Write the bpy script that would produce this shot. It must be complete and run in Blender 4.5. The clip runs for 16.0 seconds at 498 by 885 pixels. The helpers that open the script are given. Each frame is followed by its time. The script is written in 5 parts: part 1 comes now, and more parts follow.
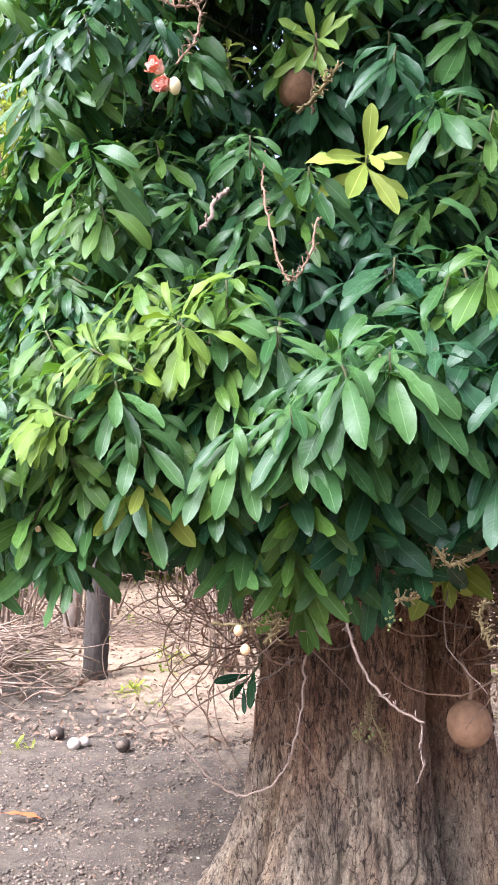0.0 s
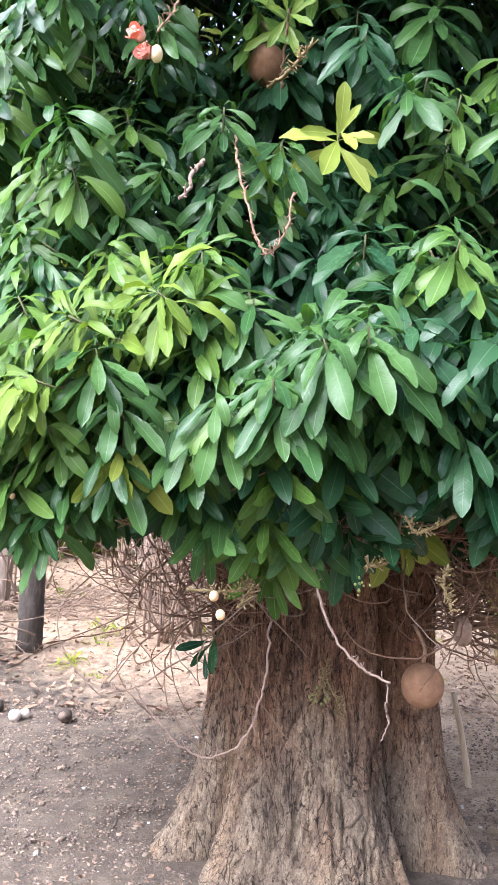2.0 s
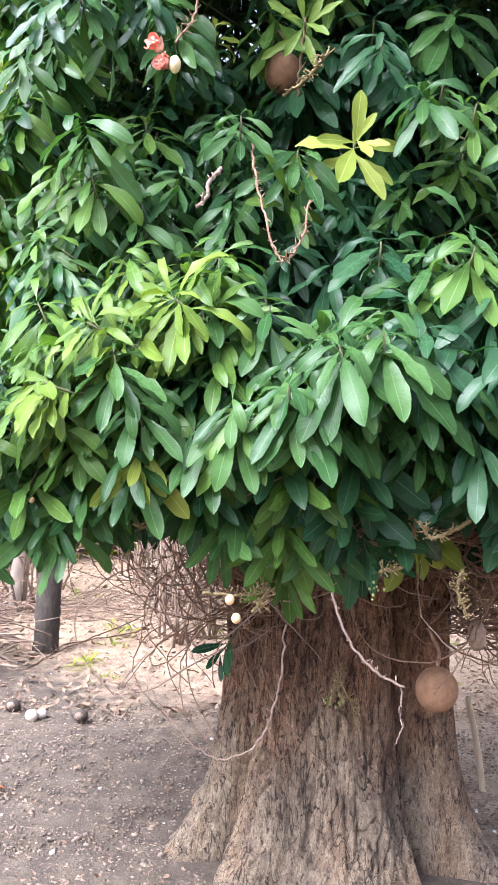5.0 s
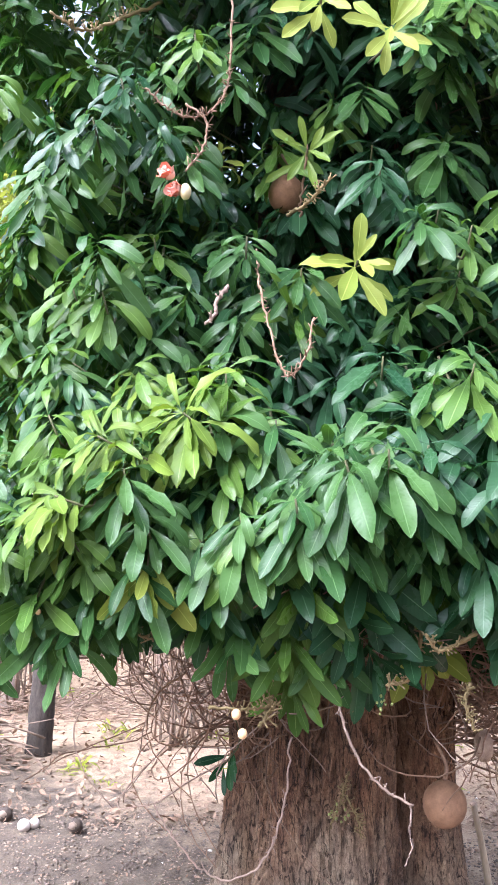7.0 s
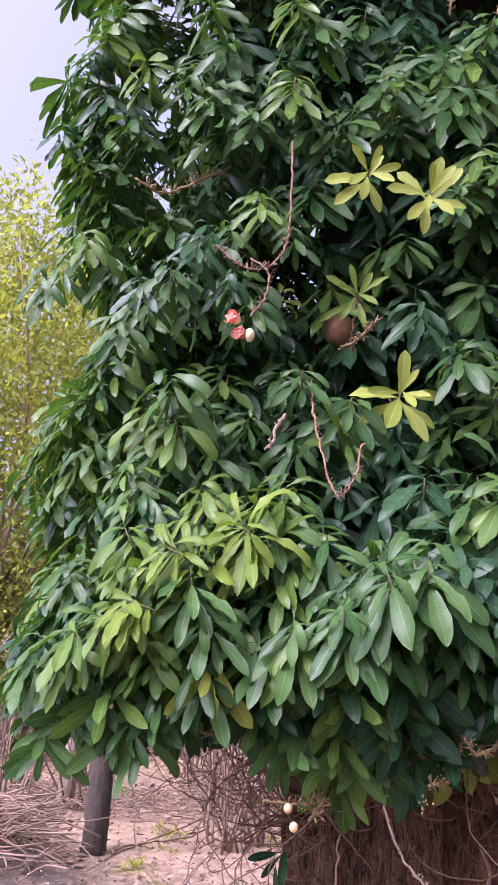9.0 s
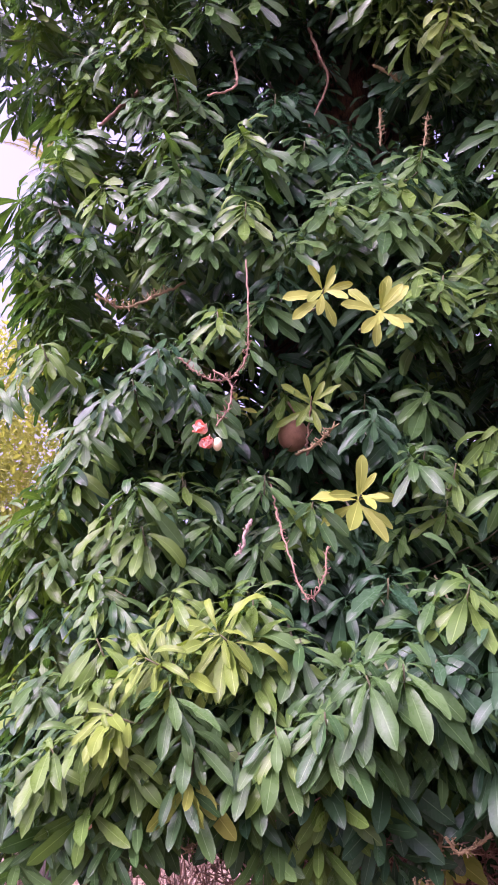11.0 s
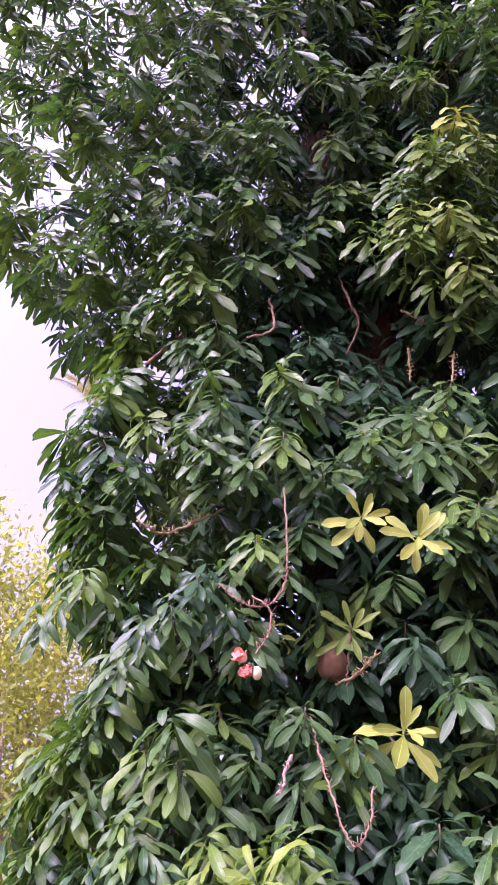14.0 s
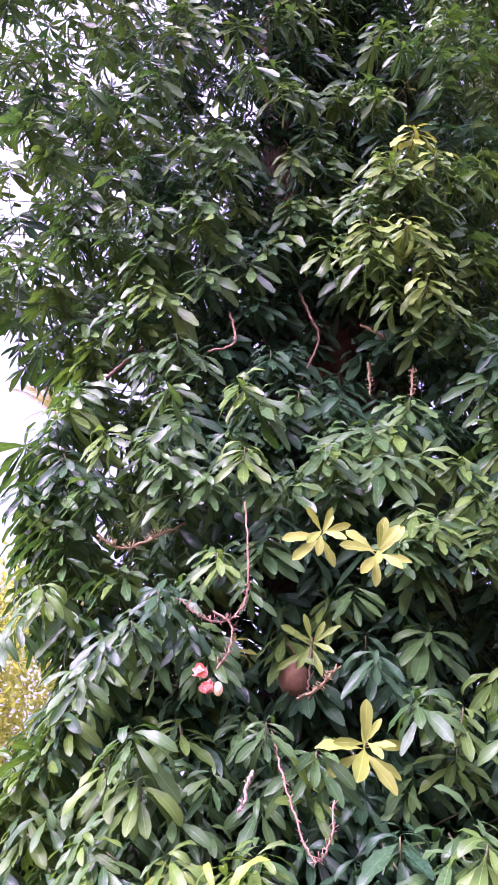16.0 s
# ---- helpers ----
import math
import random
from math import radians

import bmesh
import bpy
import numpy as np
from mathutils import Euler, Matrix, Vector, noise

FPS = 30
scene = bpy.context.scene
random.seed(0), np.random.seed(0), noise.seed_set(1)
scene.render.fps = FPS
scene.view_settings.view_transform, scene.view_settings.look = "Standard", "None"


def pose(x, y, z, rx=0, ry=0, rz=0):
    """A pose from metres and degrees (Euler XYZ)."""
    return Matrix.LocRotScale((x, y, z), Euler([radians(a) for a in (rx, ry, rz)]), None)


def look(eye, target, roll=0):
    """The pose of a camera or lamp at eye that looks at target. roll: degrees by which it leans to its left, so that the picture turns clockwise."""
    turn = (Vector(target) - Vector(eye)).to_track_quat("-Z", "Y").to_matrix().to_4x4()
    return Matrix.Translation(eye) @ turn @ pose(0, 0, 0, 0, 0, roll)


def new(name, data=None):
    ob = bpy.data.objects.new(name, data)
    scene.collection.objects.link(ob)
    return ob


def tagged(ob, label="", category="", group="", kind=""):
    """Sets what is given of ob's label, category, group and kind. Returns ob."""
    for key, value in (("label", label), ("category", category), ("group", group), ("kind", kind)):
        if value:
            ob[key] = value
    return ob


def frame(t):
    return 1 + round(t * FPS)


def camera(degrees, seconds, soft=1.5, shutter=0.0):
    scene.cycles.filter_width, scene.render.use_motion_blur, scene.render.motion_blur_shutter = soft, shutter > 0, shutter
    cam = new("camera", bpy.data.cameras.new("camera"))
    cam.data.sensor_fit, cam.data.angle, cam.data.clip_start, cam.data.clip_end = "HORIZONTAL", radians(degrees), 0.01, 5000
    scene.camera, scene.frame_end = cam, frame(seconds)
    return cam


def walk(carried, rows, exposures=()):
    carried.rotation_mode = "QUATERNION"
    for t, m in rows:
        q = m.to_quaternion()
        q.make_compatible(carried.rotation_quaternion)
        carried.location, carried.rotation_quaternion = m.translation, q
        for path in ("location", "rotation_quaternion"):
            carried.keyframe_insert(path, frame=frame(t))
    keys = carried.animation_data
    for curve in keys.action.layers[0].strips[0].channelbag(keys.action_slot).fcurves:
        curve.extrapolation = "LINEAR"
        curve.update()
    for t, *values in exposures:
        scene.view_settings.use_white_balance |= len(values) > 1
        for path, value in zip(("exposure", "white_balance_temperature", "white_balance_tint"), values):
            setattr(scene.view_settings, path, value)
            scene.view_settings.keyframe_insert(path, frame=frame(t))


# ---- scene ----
cam = camera(32.0, 16.0, soft=1.0)
PATH = [
    (0, (0.226, 0.168, 1.727), (0.114, 2.161, 1.862), 1.1),
    (0.5, (0.265, 0.139, 1.713), (0.121, 2.13, 1.831), 0.8),
    (1, (0.178, 0.119, 1.71), (0.16, 2.116, 1.824), 0.9),
    (1.5, (0.066, 0.104, 1.694), (0.137, 2.1, 1.794), 1.2),
    (2, (0.036, 0.116, 1.698), (0.119, 2.113, 1.784), 1.6),
    (2.5, (0.036, 0.101, 1.702), (0.099, 2.098, 1.791), 1.6),
    (3, (0.035, 0.092, 1.7), (0.086, 2.089, 1.788), 1.7),
    (3.5, (0.033, 0.082, 1.709), (0.08, 2.079, 1.797), 1.8),
    (4, (0.032, 0.085, 1.708), (0.079, 2.082, 1.793), 1.8),
    (6.5, (0.028, 0.08, 1.734), (0.081, 2.075, 1.865), 1.9),
    (7, (-0.016, 0.039, 1.786), (0.041, 2.018, 2.073), 1.9),
    (7.5, (-0.078, -0.019, 1.787), (0.005, 1.944, 2.16), 1.8),
    (8, (-0.128, -0.11, 1.783), (-0.04, 1.84, 2.219), 1.9),
    (8.5, (-0.055, -0.223, 1.782), (-0.046, 1.723, 2.246), 2.7),
    (9, (-0.021, -0.328, 1.783), (-0.103, 1.606, 2.287), 3.5),
    (11.5, (-0.254, -0.43, 1.783), (-0.129, 1.408, 2.563), -0.1),
    (12, (-0.251, -0.409, 1.779), (-0.133, 1.4, 2.624), -0.1),
    (12.5, (-0.265, -0.398, 1.757), (-0.173, 1.369, 2.688), 0.5),
    (13, (-0.261, -0.387, 1.759), (-0.193, 1.339, 2.767), 0.7),
    (13.5, (-0.262, -0.415, 1.761), (-0.215, 1.262, 2.85), 1.2),
    (14, (-0.273, -0.455, 1.773), (-0.254, 1.165, 2.945), 1.8),
    (14.5, (-0.291, -0.476, 1.773), (-0.321, 1.115, 2.984), 2.9),
    (15, (-0.277, -0.489, 1.777), (-0.309, 1.095, 2.998), 2.7),
    (15.5, (-0.266, -0.473, 1.771), (-0.237, 1.11, 2.993), 1.5),
    (16, (-0.27, -0.469, 1.783), (-0.164, 1.133, 2.977), -0.1),
]
walk(cam, [(t, look(eye, target, roll)) for t, eye, target, roll in PATH],
     exposures=[(0.0, 1.88, 5450, 14), (2.0, 1.93, 5450, 14), (4.0, 1.95, 5450, 14), (6.5, 1.97, 5350, 14), (8.0, 1.85, 5400, 26), (8.5, 1.65, 5500, 34), (9.0, 1.3, 5600, 42), (11.5, 1.67, 5800, 72), (13.0, 1.62, 5800, 72), (14.0, 1.6, 5700, 68), (15.5, 1.55, 5500, 66), (16.0, 2.05, 5550, 76)])

# ---- light ----
SUN_UP, SUN_TURN = radians(52), radians(-128)
world = bpy.data.worlds.new("sky")
scene.world = world
world.use_nodes = True
wn = world.node_tree.nodes
sky = wn.new("ShaderNodeTexSky")
sky.sky_type, sky.sun_disc = "NISHITA", False
sky.sun_elevation, sky.sun_rotation = SUN_UP, SUN_TURN
sky.air_density, sky.dust_density, sky.ozone_density = 0.7, 10.0, 1.0
wn["Background"].inputs["Strength"].default_value = 0.15
haze = wn.new("ShaderNodeHueSaturation")
haze.inputs["Saturation"].default_value, haze.inputs["Value"].default_value = 0.5, 1.25
world.node_tree.links.new(sky.outputs[0], haze.inputs["Color"])
world.node_tree.links.new(haze.outputs[0], wn["Background"].inputs["Color"])
sun = new("sun", bpy.data.lights.new("sun", "SUN"))
sun.data.energy, sun.data.angle, sun.data.color = 0.3, radians(60), (1.0, 0.93, 0.82)
sun.matrix_world = look((0, 0, 0), (-math.sin(SUN_TURN) * math.cos(SUN_UP), -math.cos(SUN_TURN) * math.cos(SUN_UP), -math.sin(SUN_UP)))


# ---- materials ----
class Nodes:
    """A material's node tree with short ways to add to it."""

    def __init__(self, name):
        self.mat = bpy.data.materials.new(name)
        self.mat.use_nodes = True
        self.tree = self.mat.node_tree
        self.bsdf = self.tree.nodes["Principled BSDF"]

    def put(self, kind, **settings):
        node = self.tree.nodes.new("ShaderNode" + kind)
        for key, value in settings.items():
            if key == "operation":
                node.operation = value
            elif key == "scale":
                node.inputs["Scale"].default_value = value
            elif key == "detail":
                node.inputs["Detail"].default_value = value
        return node

    def link(self, a, b):
        self.tree.links.new(a, b)

    def ramp(self, source, *stops):
        node = self.put("ValToRGB")
        els = node.color_ramp.elements
        while len(els) < len(stops):
            els.new(0.5)
        for el, (at, colour) in zip(els, stops):
            el.position, el.color = at, (*colour, 1)
        self.link(source, node.inputs[0])
        return node.outputs[0]

    def place(self, scale=(1, 1, 1), which="Object"):
        co, mp = self.put("TexCoord"), self.put("Mapping")
        mp.inputs["Scale"].default_value = scale
        self.link(co.outputs[which], mp.inputs[0])
        return mp.outputs[0]

    def noise(self, where, scale, detail=5.0, rough=0.6):
        node = self.put("TexNoise", scale=scale, detail=detail)
        node.inputs["Roughness"].default_value = rough
        self.link(where, node.inputs["Vector"])
        return node.outputs[0]

    def maths(self, op, a, b):
        node = self.put("Math", operation=op)
        for n, v in enumerate((a, b)):
            if isinstance(v, (int, float)):
                node.inputs[n].default_value = v
            else:
                self.link(v, node.inputs[n])
        return node.outputs[0]

    def mix(self, fac, a, b, blend="MIX"):
        node = self.put("MixRGB")
        node.blend_type = blend
        for n, v in enumerate((fac, a, b)):
            if isinstance(v, (int, float)):
                node.inputs[n].default_value = v
            elif isinstance(v, tuple):
                node.inputs[n].default_value = (*v, 1)
            else:
                self.link(v, node.inputs[n])
        return node.outputs[0]

    def finish(self, colour, rough=0.8, height=None, bump=0.5, dist=0.01):
        if isinstance(colour, tuple):
            self.bsdf.inputs["Base Color"].default_value = (*colour, 1)
        else:
            self.link(colour, self.bsdf.inputs["Base Color"])
        if isinstance(rough, (int, float)):
            self.bsdf.inputs["Roughness"].default_value = rough
        else:
            self.link(rough, self.bsdf.inputs["Roughness"])
        if height is not None:
            node = self.put("Bump")
            node.inputs["Strength"].default_value, node.inputs["Distance"].default_value = bump, dist
            self.link(height, node.inputs["Height"])
            self.link(node.outputs[0], self.bsdf.inputs["Normal"])
        return self.mat

    def chance(self):
        """A random number for each leaf or piece, whether it is an object or an island of a mesh."""
        info, geo = self.put("ObjectInfo"), self.put("NewGeometry")
        return self.maths("FRACT", self.maths("ADD", info.outputs["Random"], geo.outputs["Random Per Island"]), 0.0)


def leaf_material(name, low, high, through_light, rough=0.36, thinness=0.22):
    """Leathery leaf: pale midrib, side veins in relief, shade from leaf to leaf, light passing through."""
    m = Nodes(name)
    uv = m.put("TexCoord").outputs["UV"]
    sep = m.put("SeparateXYZ")
    m.link(uv, sep.inputs[0])
    u, side = sep.outputs[0], m.maths("ABSOLUTE", m.maths("SUBTRACT", sep.outputs[1], 0.5), 0.0)
    wave = m.maths("SINE", m.maths("MULTIPLY", m.maths("SUBTRACT", u, m.maths("MULTIPLY", side, 0.2)), 125.0), 0.0)
    rib = m.maths("LESS_THAN", side, 0.022)
    where = m.place()
    blotch = m.noise(where, 9.0)
    tone = m.ramp(m.maths("ADD", m.maths("MULTIPLY", m.chance(), 0.75), m.maths("MULTIPLY", blotch, 0.3)), (0.1, low), (0.9, high))
    pale = tuple(min(1.0, c * 1.6 + 0.05) for c in high)
    tone = m.mix(m.maths("MULTIPLY", rib, 0.5), tone, pale)
    veins = m.maths("MULTIPLY", m.maths("GREATER_THAN", wave, 0.9), 0.03)
    tone = m.mix(veins, tone, pale)
    spots = m.maths("GREATER_THAN", m.noise(where, 46.0, 3.0), 0.74)
    tone = m.mix(m.maths("MULTIPLY", spots, 0.5), tone, (0.16, 0.12, 0.05))
    m.finish(tone, m.ramp(blotch, (0.3, (rough - 0.08,) * 3), (0.7, (rough + 0.08,) * 3)),
             m.maths("ADD", wave, m.maths("MULTIPLY", blotch, 2.0)), 0.08, 0.0025)
    m.bsdf.inputs["Specular IOR Level"].default_value = 0.17
    thin, both = m.put("BsdfTranslucent"), m.put("MixShader")
    m.link(m.mix(1.0, tone, through_light, "MULTIPLY"), thin.inputs[0])
    both.inputs[0].default_value = thinness
    m.link(m.bsdf.outputs[0], both.inputs[1])
    m.link(thin.outputs[0], both.inputs[2])
    m.link(both.outputs[0], m.tree.nodes["Material Output"].inputs[0])
    return m.mat


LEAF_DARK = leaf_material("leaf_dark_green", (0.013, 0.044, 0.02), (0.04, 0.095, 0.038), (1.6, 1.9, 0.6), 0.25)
LEAF_MID = leaf_material("leaf_green", (0.027, 0.074, 0.022), (0.066, 0.132, 0.035), (1.7, 1.9, 0.6), 0.27)
LEAF_FRESH = leaf_material("leaf_fresh_green", (0.05, 0.106, 0.02), (0.1, 0.172, 0.031), (1.6, 1.8, 0.6), 0.29)
LEAF_LIME = leaf_material("leaf_young_lime", (0.09, 0.148, 0.02), (0.15, 0.215, 0.032), (1.5, 1.6, 0.6), 0.38)
LEAF_OLD = leaf_material("leaf_yellow_green", (0.16, 0.21, 0.03), (0.27, 0.31, 0.055), (1.5, 1.5, 0.6), 0.45)
LEAF_FAR = leaf_material("leaf_fine_yellow_green", (0.15, 0.18, 0.04), (0.32, 0.34, 0.085), (1.5, 1.55, 0.7), 0.6, 0.5)
PALM_LEAF = leaf_material("palm_leaf_dull", (0.18, 0.18, 0.06), (0.32, 0.31, 0.12), (1.4, 1.4, 0.7), 0.6, 0.45)
LEAVES = [LEAF_DARK, LEAF_MID, LEAF_LIME, LEAF_OLD, LEAF_FRESH]



def bark_material():
    """Flaking bark: tall plates parted by dark cracks, smaller flakes on them, redder where it is fresh."""
    m = Nodes("bark")
    warp = m.noise(m.place((6, 6, 4)), 1.0, 5.0)

    def plates(scale, shift, feature):
        node = m.put("TexVoronoi", scale=1.0)
        node.feature = feature
        m.link(m.mix(shift, m.place(scale), warp, "ADD"), node.inputs["Vector"])
        return node.outputs
    big, small = plates((32, 32, 4.5), 1.7, "DISTANCE_TO_EDGE")[0], plates((80, 80, 42), 2.4, "DISTANCE_TO_EDGE")[0]
    flake = plates((80, 80, 42), 2.4, "F1")["Color"]
    ridges = m.noise(m.mix(0.9, m.place((15, 15, 5.0)), warp, "ADD"), 1.5, 10.0, 0.62)
    fine = m.noise(m.place((95, 95, 60)), 1.6, 8.0, 0.72)
    geo, sep = m.put("NewGeometry"), m.put("SeparateXYZ")
    m.link(geo.outputs["Position"], sep.inputs[0])
    patch = m.noise(m.place((2.2, 2.2, 1.1)), 1.3, 5.0)
    worn = m.maths("ADD", m.maths("MULTIPLY", sep.outputs[2], -0.75), m.maths("MULTIPLY", patch, 1.3))
    fresh = m.ramp(ridges, (0.28, (0.075, 0.036, 0.02)), (0.4, (0.22, 0.115, 0.066)), (0.58, (0.34, 0.2, 0.115)), (0.75, (0.45, 0.29, 0.18)))
    grey = m.ramp(ridges, (0.26, (0.15, 0.115, 0.09)), (0.4, (0.29, 0.215, 0.155)), (0.58, (0.42, 0.33, 0.235)), (0.75, (0.54, 0.445, 0.335)))
    tone = m.mix(m.ramp(worn, (-0.05, (0, 0, 0)), (0.45, (1, 1, 1))), fresh, grey)
    sort = m.put("SeparateColor")
    m.link(flake, sort.inputs[0])
    tone = m.mix(0.55, tone, m.ramp(sort.outputs[0], (0.0, (0.55, 0.5, 0.46)), (1.0, (1.2, 1.16, 1.1))), "MULTIPLY")
    tone = m.mix(0.6, tone, m.ramp(fine, (0.37, (0.35, 0.32, 0.3)), (0.55, (1, 1, 1))), "MULTIPLY")
    stain = m.noise(m.place((3, 3, 0.7)), 1.1, 6.0)
    tone = m.mix(0.6, tone, m.ramp(stain, (0.38, (0.5, 0.49, 0.49)), (0.5, (1, 1, 1)), (0.64, (1.12, 0.95, 0.78))), "MULTIPLY")
    broken = m.ramp(m.noise(m.place((4, 4, 3)), 1.5), (0.4, (0, 0, 0)), (0.56, (1, 1, 1)))
    gap = m.ramp(big, (0.0, (0.12, 0.1, 0.085)), (0.05, (1, 1, 1)))
    chip = m.ramp(small, (0.0, (0.5, 0.46, 0.43)), (0.1, (1, 1, 1)))
    tone = m.mix(broken, tone, m.mix(1.0, tone, gap, "MULTIPLY"))
    tone = m.mix(0.4, tone, chip, "MULTIPLY")
    fleck = m.ramp(m.noise(m.mix(0.9, m.place((40, 40, 12)), warp, "ADD"), 1.5, 7.0, 0.62), (0.36, (0.16, 0.125, 0.1)), (0.45, (1, 1, 1)))
    tone = m.mix(0.85, tone, fleck, "MULTIPLY")
    chip = m.maths("ADD", chip, m.maths("MULTIPLY", fleck, 1.6))
    high = m.maths("ADD", m.maths("ADD", m.maths("MULTIPLY", ridges, 1.6), m.maths("MULTIPLY", fine, 0.5)), m.maths("ADD", m.maths("MULTIPLY", gap, 0.22), m.maths("MULTIPLY", chip, 0.16)))
    high = m.maths("ADD", high, m.maths("MULTIPLY", sort.outputs[1], 0.2))
    return m.finish(tone, 0.92, high, 1.0, 0.025)


def plain(name, low, high, scale=12.0, rough=0.85, stretch=(1, 1, 1), bump=0.4, dist=0.004, detail=6.0):
    """A natural surface between two colours, with grain at two scales and a shade of its own for each piece."""
    m = Nodes(name)
    where = m.place(stretch)
    coarse, fine = m.noise(where, scale, detail), m.noise(where, scale * 6, 4.0)
    at = m.maths("ADD", m.maths("MULTIPLY", coarse, 0.7), m.maths("MULTIPLY", fine, 0.3))
    tone = m.ramp(at, (0.3, low), (0.7, high))
    tone = m.mix(0.5, tone, m.ramp(m.chance(), (0.0, (0.55, 0.55, 0.55)), (1.0, (1.25, 1.2, 1.15))), "MULTIPLY")
    return m.finish(tone, rough, at, bump, dist)


def soil_material():
    m = Nodes("soil")
    where = m.place()
    big, mid, fine = m.noise(where, 0.9, 4.0), m.noise(where, 9.0, 6.0), m.noise(where, 70.0, 5.0, 0.75)
    dirt = m.ramp(m.maths("ADD", m.maths("MULTIPLY", mid, 0.5), m.maths("MULTIPLY", fine, 0.5)),
                  (0.34, (0.045, 0.034, 0.029)), (0.52, (0.116, 0.086, 0.061)), (0.68, (0.2, 0.156, 0.113)))
    litter = m.ramp(m.maths("ADD", m.maths("MULTIPLY", mid, 0.4), m.maths("MULTIPLY", fine, 0.6)),
                    (0.32, (0.13, 0.08, 0.052)), (0.5, (0.33, 0.23, 0.15)), (0.68, (0.5, 0.385, 0.27)))
    geo, sep = m.put("NewGeometry"), m.put("SeparateXYZ")
    m.link(geo.outputs["Position"], sep.inputs[0])
    # Litter lies past this edge; its pale tone also stands in for sunlit ground.
    edge = m.maths("ADD", m.maths("MULTIPLY", sep.outputs[1], 0.35), m.maths("MULTIPLY", m.maths("ADD", big, mid), 0.55))
    edge = m.maths("ADD", edge, m.maths("MULTIPLY", sep.outputs[0], 0.36))
    mask = m.put("MapRange")
    m.link(edge, mask.inputs[0])
    mask.inputs[1].default_value, mask.inputs[2].default_value = 2.35, 2.85
    tone = m.mix(mask.outputs[0], dirt, litter)
    return m.finish(tone, 0.95, m.maths("ADD", mid, fine), 0.8, 0.015)


BARK, SOIL = bark_material(), soil_material()
TWIG = plain("twig_brown", (0.12, 0.066, 0.04), (0.34, 0.205, 0.13), 30.0)
TWIG_PALE = plain("twig_pale", (0.17, 0.11, 0.082), (0.36, 0.265, 0.21), 60.0)
TWIG_RED = plain("twig_reddish", (0.15, 0.083, 0.048), (0.31, 0.195, 0.125), 40.0)
TWIG_GREEN = plain("twig_green_brown", (0.05, 0.055, 0.022), (0.13, 0.12, 0.05), 40.0)
TWIG_OCHRE = plain("twig_ochre_green", (0.17, 0.12, 0.05), (0.34, 0.26, 0.12), 60.0)
SHELL = plain("fruit_shell", (0.15, 0.077, 0.04), (0.29, 0.162, 0.09), 26.0, 0.85, bump=0.9)
SHELL_OLD = plain("fruit_shell_old", (0.1, 0.07, 0.05), (0.26, 0.2, 0.155), 18.0)
SHELL_DARK = plain("fruit_shell_dark", (0.03, 0.022, 0.018), (0.1, 0.07, 0.05), 18.0)
SHELL_PALE = plain("fruit_shell_pale", (0.55, 0.45, 0.38), (0.8, 0.7, 0.62), 18.0)
PETAL_RED = plain("petal_red", (0.62, 0.12, 0.07), (0.8, 0.3, 0.19), 30.0, 0.5)
PETAL_PINK = plain("petal_pink", (0.75, 0.32, 0.26), (0.85, 0.55, 0.45), 40.0, 0.5)
PETAL_CREAM = plain("petal_cream", (0.75, 0.6, 0.3), (0.85, 0.76, 0.5), 30.0, 0.5)
BUD = plain("bud_peach", (0.72, 0.4, 0.18), (0.85, 0.62, 0.36), 40.0, 0.5)
BUD_GREEN = plain("bud_green", (0.2, 0.23, 0.06), (0.33, 0.35, 0.11), 40.0, 0.5)
STONE = plain("clod_and_pebble", (0.04, 0.029, 0.023), (0.23, 0.18, 0.145), 60.0)
PEBBLE = plain("pebble_pale", (0.55, 0.5, 0.45), (0.75, 0.7, 0.64), 40.0)
BITS = plain("bark_fragment", (0.13, 0.085, 0.058), (0.4, 0.31, 0.24), 50.0)
RUBBLE = plain("rubble_tan", (0.22, 0.145, 0.1), (0.44, 0.33, 0.25), 40.0)
DRY_LEAF = plain("dry_leaf", (0.13, 0.075, 0.046), (0.36, 0.245, 0.17), 25.0)
ORANGE_LEAF = plain("dry_leaf_orange", (0.36, 0.09, 0.025), (0.52, 0.15, 0.05), 25.0, 0.6)
DRY_STEM = plain("dry_stem", (0.15, 0.1, 0.07), (0.35, 0.25, 0.185), 20.0)
FAR_BARK = plain("dark_trunk_bark", (0.02, 0.015, 0.012), (0.1, 0.076, 0.06), 9.0, stretch=(3, 3, 0.8), bump=1.0, dist=0.03)
PALE_BARK = plain("pale_trunk_bark", (0.2, 0.155, 0.125), (0.38, 0.31, 0.26), 10.0, stretch=(2, 2, 0.7))
STAKE = plain("stake_wood", (0.42, 0.31, 0.2), (0.66, 0.52, 0.36), 14.0, stretch=(3, 3, 0.5))
HOSE = plain("pale_hose", (0.62, 0.6, 0.56), (0.75, 0.73, 0.7), 10.0, 0.5)


